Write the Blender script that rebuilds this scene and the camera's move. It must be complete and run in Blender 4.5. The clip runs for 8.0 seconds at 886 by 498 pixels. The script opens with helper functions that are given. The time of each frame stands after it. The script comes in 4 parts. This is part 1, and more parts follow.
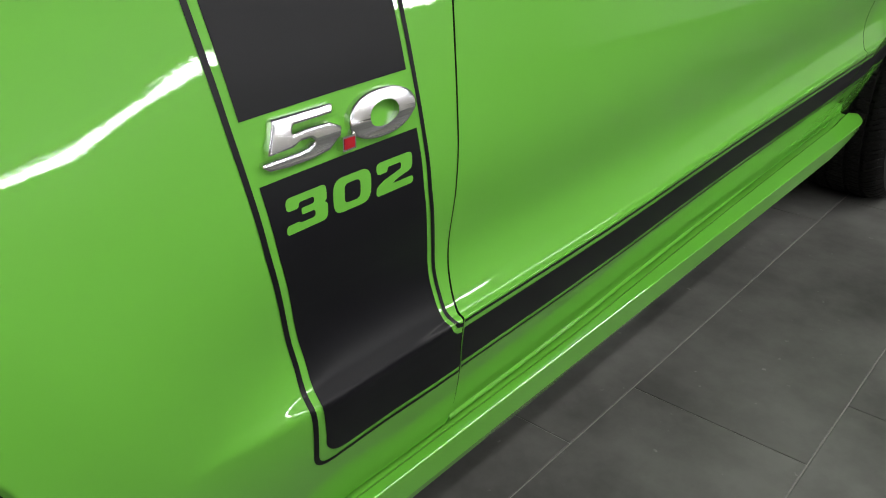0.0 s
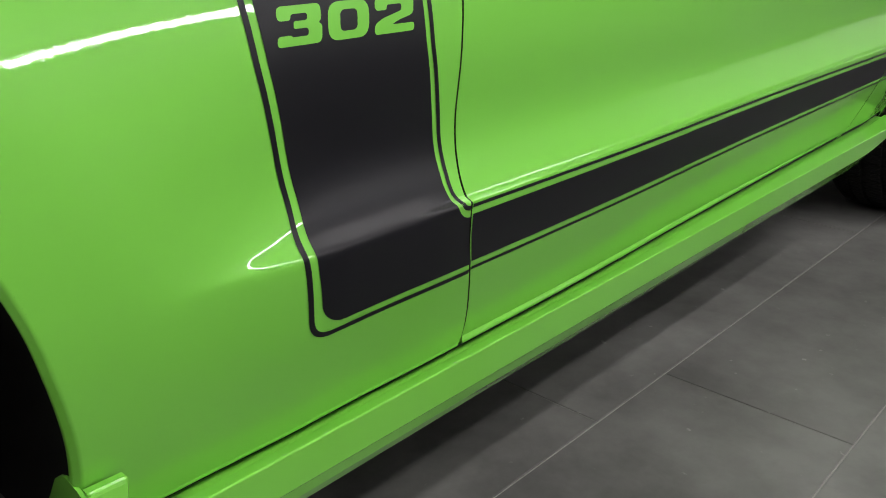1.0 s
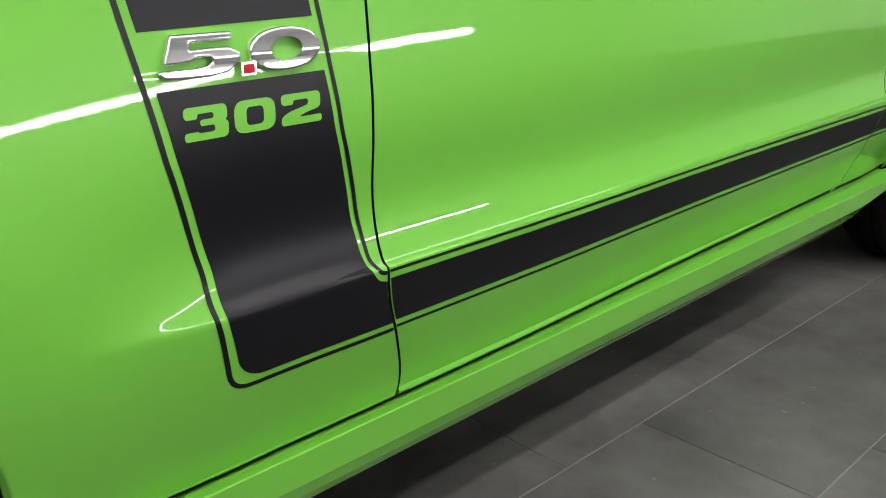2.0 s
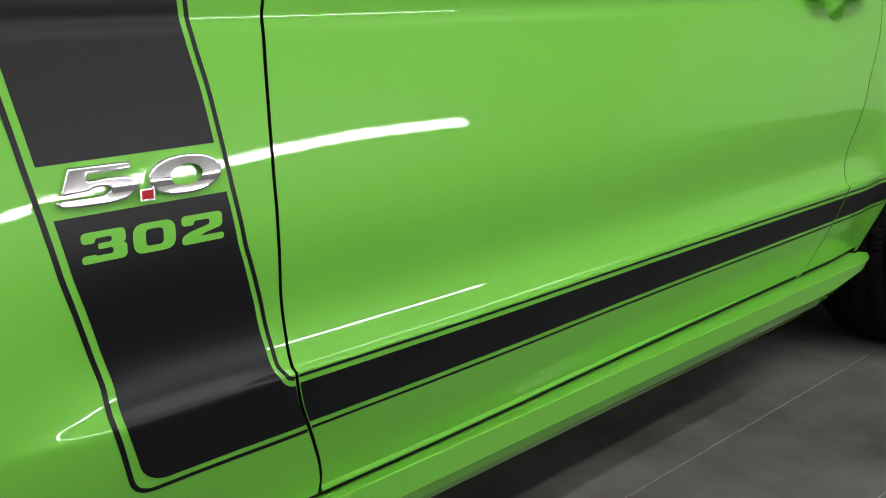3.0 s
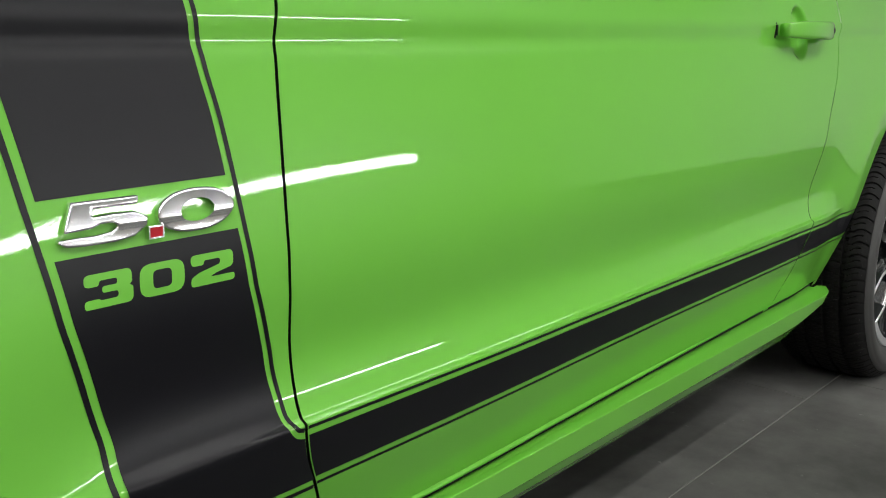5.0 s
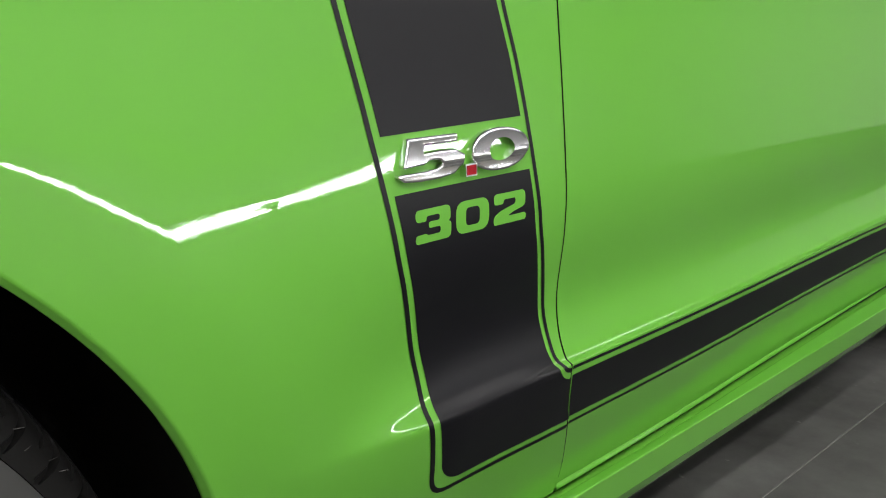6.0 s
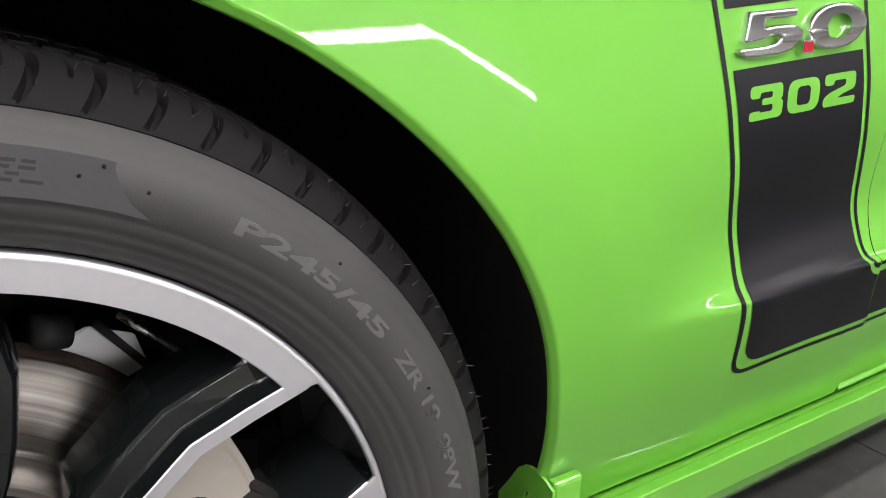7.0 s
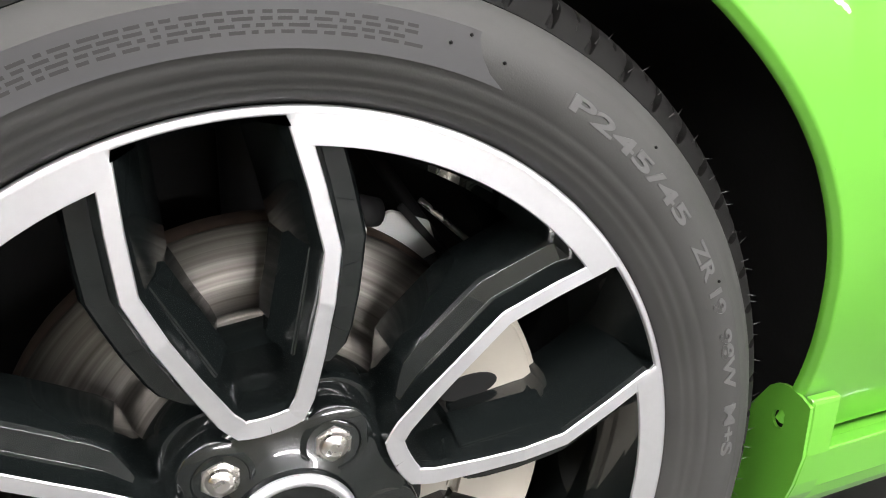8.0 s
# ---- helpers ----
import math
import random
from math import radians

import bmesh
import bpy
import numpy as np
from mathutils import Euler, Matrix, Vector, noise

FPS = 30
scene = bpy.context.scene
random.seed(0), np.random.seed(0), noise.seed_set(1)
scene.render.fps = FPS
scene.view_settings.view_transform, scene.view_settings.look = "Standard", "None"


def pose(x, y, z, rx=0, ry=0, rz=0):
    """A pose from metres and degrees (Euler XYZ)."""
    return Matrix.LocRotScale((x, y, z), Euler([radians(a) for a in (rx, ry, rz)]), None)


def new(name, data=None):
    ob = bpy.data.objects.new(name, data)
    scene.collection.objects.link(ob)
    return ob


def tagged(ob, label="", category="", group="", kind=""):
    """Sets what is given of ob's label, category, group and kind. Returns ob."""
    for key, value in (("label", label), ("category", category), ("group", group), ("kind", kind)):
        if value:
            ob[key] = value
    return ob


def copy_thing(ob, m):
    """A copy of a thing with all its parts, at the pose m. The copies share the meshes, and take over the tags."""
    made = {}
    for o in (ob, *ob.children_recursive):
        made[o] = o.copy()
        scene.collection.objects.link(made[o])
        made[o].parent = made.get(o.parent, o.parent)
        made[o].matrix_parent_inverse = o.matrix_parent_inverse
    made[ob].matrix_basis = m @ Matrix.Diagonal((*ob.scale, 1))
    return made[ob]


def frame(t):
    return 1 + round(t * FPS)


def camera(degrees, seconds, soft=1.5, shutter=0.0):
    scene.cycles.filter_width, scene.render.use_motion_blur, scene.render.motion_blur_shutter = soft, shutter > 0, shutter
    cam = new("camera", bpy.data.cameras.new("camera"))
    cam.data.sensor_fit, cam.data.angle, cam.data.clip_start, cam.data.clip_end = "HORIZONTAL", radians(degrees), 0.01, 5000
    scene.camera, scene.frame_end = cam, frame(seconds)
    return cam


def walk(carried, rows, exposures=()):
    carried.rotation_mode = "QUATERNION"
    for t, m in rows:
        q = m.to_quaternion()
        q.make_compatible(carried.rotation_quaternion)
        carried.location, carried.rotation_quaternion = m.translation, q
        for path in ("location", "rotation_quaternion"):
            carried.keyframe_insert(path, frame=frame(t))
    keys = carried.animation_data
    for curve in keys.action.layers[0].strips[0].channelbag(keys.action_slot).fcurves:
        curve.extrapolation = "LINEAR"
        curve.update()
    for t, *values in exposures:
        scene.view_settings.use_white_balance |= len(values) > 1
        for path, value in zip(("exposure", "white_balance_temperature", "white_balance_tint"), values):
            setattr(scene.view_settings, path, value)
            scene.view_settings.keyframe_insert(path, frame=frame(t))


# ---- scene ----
# The camera: seconds, eye, yaw to the left of +y, pitch up, lean.
FOV = 56.06
cam = camera(FOV, 8.0, soft=1.0)
ROWS = [
    (0.0, 0.2325, -0.3955, 0.8403, -51.17, -26.02, 2.43),
    (0.5, 0.2113, -0.4240, 0.7591, -50.73, -22.16, 2.30),
    (1.0, 0.2241, -0.4431, 0.6725, -48.24, -20.63, 1.28),
    (1.2, 0.2244, -0.4537, 0.6608, -47.18, -19.75, 0.61),
    (2.3, 0.2879, -0.6266, 0.7549, -42.79, -17.23, 0.41),
    (2.5, 0.2974, -0.6460, 0.7679, -42.69, -15.77, 0.40),
    (3.0, 0.3374, -0.6794, 0.7717, -41.84, -13.56, -0.24),
    (3.5, 0.3653, -0.7101, 0.7929, -42.31, -11.84, -0.61),
    (4.0, 0.3728, -0.7074, 0.7965, -44.02, -11.16, -0.48),
    (4.2, 0.3718, -0.6948, 0.7919, -44.46, -10.98, -0.59),
    (5.3, 0.2654, -0.5351, 0.7636, -47.52, -11.62, 1.09),
    (5.5, 0.2347, -0.5036, 0.7656, -47.40, -12.00, 1.39),
    (6.0, 0.1521, -0.4475, 0.7449, -44.14, -13.56, 0.60),
    (6.5, 0.1028, -0.4382, 0.7391, -37.30, -16.92, -0.56),
    (7.0, 0.0516, -0.4110, 0.7192, -30.71, -19.30, -0.50),
    (7.5, -0.0120, -0.4134, 0.6921, -24.28, -19.22, -1.40),
    (8.0, -0.0554, -0.4054, 0.6797, -20.44, -20.99, -1.24),
]


def aim(x, y, z, yaw, pitch, roll):
    """Pose of a camera from eye, yaw, pitch and roll in degrees."""
    return Matrix.Translation((x, y, z)) @ pose(0, 0, 0, 0, 0, yaw) @ pose(0, 0, 0, 90 + pitch) @ pose(0, 0, 0, 0, 0, roll)


EXPOSURES = [(0.0, -0.44, 6500, 10), (0.5, -0.24, 6500, 11), (1.0, -0.04, 6500, 15), (1.2, -0.03, 6500, 15), (2.5, -0.12, 6500, 15), (3.0, -0.29, 6500, 12), (4.2, -0.28, 6500, 10),
             (5.5, -0.33, 6500, 10), (6.0, -0.36, 6500, 12), (6.5, -0.07, 6500, 16), (7.0, 0.37, 6500, 18), (7.5, 0.79, 6500, 18), (8.0, 1.03, 6500, 14)]
walk(cam, [(t, aim(*row)) for t, *row in ROWS], EXPOSURES)

# ---- world and light ----
world = bpy.data.worlds.new("world")
scene.world = world
world.use_nodes = True
world.node_tree.nodes["Background"].inputs["Color"].default_value = (0.8, 0.9, 1.0, 1)
world.node_tree.nodes["Background"].inputs["Strength"].default_value = 0.02


# ---- materials ----
def material(name, base=(0.5, 0.5, 0.5), rough=0.5, metal=0.0, coat=0.0, coat_rough=0.02, vary=0.0, scale=30.0, bump=0.0,
             bump_scale=400.0, specular=0.5, rough_vary=0.0):
    m = bpy.data.materials.new(name)
    m.use_nodes = True
    nt = m.node_tree
    b = nt.nodes["Principled BSDF"]
    b.inputs["Base Color"].default_value = (*base, 1)
    b.inputs["Roughness"].default_value = rough
    b.inputs["Metallic"].default_value = metal
    b.inputs["Coat Weight"].default_value = coat
    b.inputs["Coat Roughness"].default_value = coat_rough
    b.inputs["Specular IOR Level"].default_value = specular
    co = nt.nodes.new("ShaderNodeTexCoord")
    if vary or rough_vary:
        n = nt.nodes.new("ShaderNodeTexNoise")
        n.inputs["Scale"].default_value, n.inputs["Detail"].default_value = scale, 6
        nt.links.new(co.outputs["Object"], n.inputs["Vector"])
        if vary:
            mix = nt.nodes.new("ShaderNodeMix")
            mix.data_type = "RGBA"
            mix.inputs[6].default_value = (*[c * (1 - vary) for c in base], 1)
            mix.inputs[7].default_value = (*[min(1, c * (1 + vary)) for c in base], 1)
            nt.links.new(n.outputs["Fac"], mix.inputs[0])
            nt.links.new(mix.outputs[2], b.inputs["Base Color"])
        if rough_vary:
            r = nt.nodes.new("ShaderNodeMapRange")
            r.inputs[3].default_value, r.inputs[4].default_value = rough - rough_vary, rough + rough_vary
            nt.links.new(n.outputs["Fac"], r.inputs[0])
            nt.links.new(r.outputs[0], b.inputs["Roughness"])
    if bump:
        n = nt.nodes.new("ShaderNodeTexNoise")
        n.inputs["Scale"].default_value, n.inputs["Detail"].default_value = bump_scale, 4
        nt.links.new(co.outputs["Object"], n.inputs["Vector"])
        u = nt.nodes.new("ShaderNodeBump")
        u.inputs["Strength"].default_value, u.inputs["Distance"].default_value = bump, 0.001
        nt.links.new(n.outputs["Fac"], u.inputs["Height"])
        nt.links.new(u.outputs["Normal"], b.inputs["Normal"])
        if coat:
            nt.links.new(u.outputs["Normal"], b.inputs["Coat Normal"])
    return m


def glow(name, colour, strength):
    m = bpy.data.materials.new(name)
    m.use_nodes = True
    b = m.node_tree.nodes["Principled BSDF"]
    b.inputs["Base Color"].default_value = (0.9, 0.9, 0.9, 1)
    b.inputs["Emission Color"].default_value = (*colour, 1)
    b.inputs["Emission Strength"].default_value = strength
    return m


PAINT = material("green_paint", (0.141, 0.455, 0.045), 0.38, 0.0, 1.0, 0.015, vary=0.03, scale=3.0, bump=0.018, bump_scale=330, specular=0.2)
SKIRTPAINT = material("skirt_paint", (0.141, 0.455, 0.045), 0.40, 0.0, 1.0, 0.05, vary=0.03, scale=3.0, bump=0.02, bump_scale=330, specular=0.2)
STRIPE = material("matte_black_vinyl", (0.0038, 0.0038, 0.0058), 0.41, vary=0.1, scale=60, bump=0.015, bump_scale=1500, specular=0.27)
GAP = material("gap_black", (0.004, 0.004, 0.004), 0.8)
CHROME = material("chrome", (0.80, 0.80, 0.81), 0.14, 1.0, rough_vary=0.02, scale=80)
RED = material("red_enamel", (0.36, 0.006, 0.014), 0.5, specular=0.2, vary=0.1, scale=200)
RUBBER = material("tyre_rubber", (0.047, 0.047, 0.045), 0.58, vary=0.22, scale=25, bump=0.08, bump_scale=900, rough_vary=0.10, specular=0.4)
# darker than the sidewall: the shade under the arch is put into this colour
TREAD = material("shade_dark_rubber", (0.007, 0.0068, 0.0065), 0.7, vary=0.25, scale=60, bump=0.1, bump_scale=700, specular=0.18)
LETTER = material("raised_rubber", (0.100, 0.100, 0.099), 0.5)
PRINT = material("print_rubber", (0.020, 0.020, 0.019), 0.6)
SMOOTHRUBBER = material("smooth_rubber", (0.052, 0.052, 0.054), 0.38, vary=0.1, scale=30)
MACHINED = material("machined_alloy", (0.84, 0.84, 0.87), 0.46, 1.0, coat=0.5, vary=0.04, scale=200, rough_vary=0.05)
GLOSSBLACK = material("gloss_black", (0.006, 0.0078, 0.0078), 0.18, coat=1.0, coat_rough=0.015, specular=0.3)
DISC = material("brake_disc_steel", (0.30, 0.285, 0.265), 0.40, 1.0)
# concentric turning marks: bands by distance from the axle
nt = DISC.node_tree
at = nt.nodes.new("ShaderNodeTexCoord")
flat = nt.nodes.new("ShaderNodeVectorMath")
flat.operation = "MULTIPLY"
flat.inputs[1].default_value = (1, 0, 1)
nt.links.new(at.outputs["Object"], flat.inputs[0])
far_from = nt.nodes.new("ShaderNodeVectorMath")
far_from.operation = "LENGTH"
nt.links.new(flat.outputs[0], far_from.inputs[0])
marks = nt.nodes.new("ShaderNodeTexNoise")
marks.noise_dimensions = "1D"
marks.inputs["Scale"].default_value, marks.inputs["Detail"].default_value, marks.inputs["Roughness"].default_value = 190, 4, 0.6
nt.links.new(far_from.outputs["Value"], marks.inputs["W"])
tint = nt.nodes.new("ShaderNodeValToRGB")
tint.color_ramp.elements[0].position, tint.color_ramp.elements[0].color = 0.25, (0.085, 0.078, 0.068, 1)
tint.color_ramp.elements[1].position, tint.color_ramp.elements[1].color = 0.75, (0.20, 0.188, 0.170, 1)
nt.links.new(marks.outputs["Fac"], tint.inputs["Fac"])
shader = nt.nodes["Principled BSDF"]
nt.links.new(tint.outputs["Color"], shader.inputs["Base Color"])
shader.inputs["Anisotropic"].default_value = 0.75
round_it = nt.nodes.new("ShaderNodeTangent")
round_it.direction_type, round_it.axis = "RADIAL", "Y"
nt.links.new(round_it.outputs["Tangent"], shader.inputs["Tangent"])
dent = nt.nodes.new("ShaderNodeBump")
dent.inputs["Strength"].default_value, dent.inputs["Distance"].default_value = 0.10, 0.0005
nt.links.new(marks.outputs["Fac"], dent.inputs["Height"])
nt.links.new(dent.outputs["Normal"], shader.inputs["Normal"])
RUST = material("rusty_edge", (0.05, 0.032, 0.022), 0.8, vary=0.4, scale=90)
CALIPER = material("cast_caliper", (0.55, 0.51, 0.44), 0.45, 0.2, vary=0.08, scale=40)
LINER = material("wheel_liner", (0.003, 0.003, 0.003), 0.8, vary=0.3, scale=50, bump=0.2, bump_scale=200)
UNDER = material("underbody", (0.012, 0.012, 0.012), 0.7, vary=0.3, scale=20)
STEEL = material("nut_steel", (0.74, 0.71, 0.68), 0.28, 1.0, rough_vary=0.06, scale=120)
TILE = material("grey_tile", (0.100, 0.100, 0.094), 0.66, vary=0.20, scale=9, bump=0.05, bump_scale=120, rough_vary=0.10, specular=0.22)
# broad clouding and a slightly different shade for each tile
nt = nt_tile = TILE.node_tree
cloud = nt.nodes.new("ShaderNodeTexNoise")
cloud.inputs["Scale"].default_value, cloud.inputs["Detail"].default_value, cloud.inputs["Roughness"].default_value = 2.3, 9, 0.62
place = nt.nodes.new("ShaderNodeNewGeometry")
nt.links.new(place.outputs["Position"], cloud.inputs["Vector"])
shade = nt.nodes.new("ShaderNodeMapRange")
shade.inputs[1].default_value, shade.inputs[2].default_value, shade.inputs[3].default_value, shade.inputs[4].default_value = 0.36, 0.64, 0.55, 1.45
nt.links.new(cloud.outputs["Fac"], shade.inputs[0])
which = nt.nodes.new("ShaderNodeObjectInfo")
each = nt.nodes.new("ShaderNodeMapRange")
each.inputs[3].default_value, each.inputs[4].default_value = 0.90, 1.10
nt.links.new(which.outputs["Random"], each.inputs[0])
both = nt.nodes.new("ShaderNodeMath")
both.operation = "MULTIPLY"
nt.links.new(shade.outputs[0], both.inputs[0])
nt.links.new(each.outputs[0], both.inputs[1])
tone = nt.nodes.new("ShaderNodeVectorMath")
tone.operation = "SCALE"
base_in = nt.nodes["Principled BSDF"].inputs["Base Color"]
nt.links.new(base_in.links[0].from_socket, tone.inputs[0])
nt.links.new(both.outputs[0], tone.inputs["Scale"])
nt.links.new(tone.outputs[0], base_in)
spots = nt_tile.nodes.new("ShaderNodeTexNoise")
spots.inputs["Scale"].default_value, spots.inputs["Detail"].default_value = 42, 3
nt_tile.links.new(place.outputs["Position"], spots.inputs["Vector"])
speck = nt_tile.nodes.new("ShaderNodeMapRange")
speck.inputs[1].default_value, speck.inputs[2].default_value, speck.inputs[3].default_value, speck.inputs[4].default_value = 0.70, 0.76, 1.0, 1.7
nt_tile.links.new(spots.outputs["Fac"], speck.inputs[0])
more = nt_tile.nodes.new("ShaderNodeMath")
more.operation = "MULTIPLY"
nt_tile.links.new(both.outputs[0], more.inputs[0])
nt_tile.links.new(speck.outputs[0], more.inputs[1])
nt_tile.links.new(more.outputs[0], tone.inputs["Scale"])
GROUT = material("grout", (0.24, 0.235, 0.22), 0.85, vary=0.15, scale=60)
WALLPAINT = material("wall_paint", (0.74, 0.74, 0.73), 0.8, vary=0.04, scale=4)
WALLLIGHT = material("light_wall_paint", (0.78, 0.78, 0.76), 0.75, vary=0.04, scale=4)
WALLDARK = material("warm_panel_paint", (0.58, 0.56, 0.50), 0.6, vary=0.08, scale=3)
# unseen west wall, coloured strongly to throw a warm tint on the fender
WALLWARM = material("warm_reflector_paint", (0.62, 0.45, 0.19), 0.7, vary=0.08, scale=3)
# grey lowered to weaken the unseen ceiling's white reflection in the car paint
CEILPAINT = material("dimmed_ceiling_paint", (0.30, 0.30, 0.29), 0.85, vary=0.03, scale=4)
LAMP = glow("lamp_diffuser", (1.0, 0.99, 0.96), 33.0)
TUBE = glow("tube_diffuser", (1.0, 1.0, 1.0), 60.0)
BRIGHTGAP = material("bright_gap_white", (0.80, 0.81, 0.80), 0.5, vary=0.08, scale=12)
HOUSING = material("lamp_housing", (0.75, 0.75, 0.75), 0.5)


# ---- mesh helpers ----
def mesh_object(name, verts, faces, mat, parent=None, label="", smooth=True, normals=None):
    me = bpy.data.meshes.new(name)
    me.from_pydata([tuple(v) for v in verts], [], [tuple(f) for f in faces])
    me.materials.append(mat)
    if smooth:
        me.polygons.foreach_set("use_smooth", [True] * len(me.polygons))
    me.update()
    if normals is not None:
        me.normals_split_custom_set_from_vertices([tuple(n) for n in normals])
    ob = new(name, me)
    if parent is not None:
        ob.parent = parent
    return tagged(ob, label)


def part(name, bm, mat, parent, label="", smooth=False):
    me = bpy.data.meshes.new(name)
    bmesh.ops.recalc_face_normals(bm, faces=bm.faces)
    bm.to_mesh(me)
    bm.free()
    me.materials.append(mat)
    if smooth:
        me.polygons.foreach_set("use_smooth", [True] * len(me.polygons))
    ob = new(name, me)
    if parent is not None:
        ob.parent = parent
    return tagged(ob, label)


def box(bm, x0, x1, y0, y1, z0, z1):
    v = [bm.verts.new((x, y, z)) for x in (x0, x1) for y in (y0, y1) for z in (z0, z1)]
    for f in ((0, 1, 3, 2), (4, 6, 7, 5), (0, 4, 5, 1), (2, 3, 7, 6), (0, 2, 6, 4), (1, 5, 7, 3)):
        bm.faces.new([v[i] for i in f])
    return v


def grid_faces(rows, cols, start=0):
    return [(start + r * cols + c, start + r * cols + c + 1, start + (r + 1) * cols + c + 1, start + (r + 1) * cols + c)
            for r in range(rows - 1) for c in range(cols - 1)]


def smoothstep(a, b, x):
    t = np.clip((np.asarray(x, float) - a) / (b - a), 0, 1)
    return t * t * (3 - 2 * t)


# ---- the car's side as one surface: y of the skin at (x, z) ----
ZW = 0.345       # height of the wheel centres
BASE = 2.72      # wheelbase
R_ARCH = 0.398
R_REAR = 0.378    # rear arch
Z0 = 0.69        # height at which the two upright sections meet
ZS = np.linspace(0.15, 1.15, 2001)


def section(pairs):
    """Offset of an upright section from its tilt in degrees (up: plus) at a few heights."""
    z, a = np.array(pairs, float).T
    tilt = np.interp(ZS, z, a)
    k = np.hanning(9)
    tilt = np.convolve(np.pad(tilt, 4, mode="edge"), k / k.sum(), mode="valid")
    y = np.concatenate([[0], np.cumsum(np.tan(np.radians((tilt[1:] + tilt[:-1]) / 2)) * np.diff(ZS))])
    return y - np.interp(Z0, ZS, y)


CREASED = section([(0.15, -20), (0.30, -20), (0.36, -22), (0.40, -18), (0.44, -15), (0.456, -12), (0.4615, 0), (0.465, 27), (0.469, 31), (0.476, 27.5), (0.483, 21.5), (0.489, 17.5), (0.50, 11), (0.51, 3), (0.525, -6), (0.545, -11), (0.57, -10), (0.60, -3), (0.63, 4.5), (0.66, 7.4), (0.68, 8.8),
                   (0.69, 9.1), (0.705, 10.1), (0.72, 11.2), (0.735, 11.8), (0.76, 12.2), (0.775, 12), (0.782, 12), (0.787, 15), (0.791, 20), (0.796, 14), (0.800, 4.6),
                   (0.804, -5), (0.809, -8), (0.815, -4), (0.821, 3.5), (0.826, 10), (0.833, 14), (0.90, 15), (0.97, 17), (1.05, 40), (1.15, 60)])
PLAIN = section([(0.15, -20), (0.30, -20), (0.36, -18), (0.42, -13), (0.48, -7), (0.54, -3), (0.60, 2), (0.64, 4.9), (0.66, 5.5), (0.69, 6.9),
                 (0.705, 8.2), (0.72, 12), (0.735, 13), (0.76, 14.5), (0.775, 13), (0.782, 12), (0.787, 15), (0.791, 20), (0.796, 14), (0.800, 4.6),
                 (0.804, -5), (0.809, -8), (0.815, -4), (0.821, 3.5), (0.826, 10), (0.833, 14), (0.90, 15), (0.97, 17), (1.05, 40), (1.15, 60)])


BROAD = section([(0.15, -20), (0.30, -20), (0.36, -22), (0.40, -18), (0.44, -15), (0.456, -12), (0.461, 2), (0.4655, 34), (0.469, 41), (0.4735, 39), (0.478, 29), (0.485, 22), (0.492, 17), (0.50, 12), (0.51, 5),
                 (0.525, -5), (0.545, -11), (0.57, -10), (0.60, -3), (0.63, 4.5), (0.66, 7.2), (0.69, 9.0)])
# sharp lip at the foot of the crease
LIP = section([(0.15, 0), (0.4635, 0), (0.4640, 66), (0.4667, 66), (0.4672, 0), (1.15, 0)])


def plan(x):
    x = np.asarray(x, float)
    mid = (x - 0.85) ** 2 / 18
    rear = 0.0068 + 0.0389 * (x - 1.2) - 0.008 * np.clip(x - 1.2, 0, 1) ** 2 - 0.010 * np.clip(x - 1.2, 0, 1)
    u = np.clip(0.70 - x, 0, 0.35)
    front = 0.00125 + 0.0167 * u - 0.10 * u ** 2 + 0.16 * np.clip(0.10 - x, 0, 9) ** 2
    return np.where(x > 1.2, rear, np.where(x < 0.7, front, mid))


def flat_z(x, z):
    """Height along the body's rising lines: what z would be at the door's front edge."""
    k = np.clip(0.022 + (np.asarray(z) - 0.45) * 0.065, 0.016, 0.05)
    return z - k * (np.asarray(x) - 0.73)


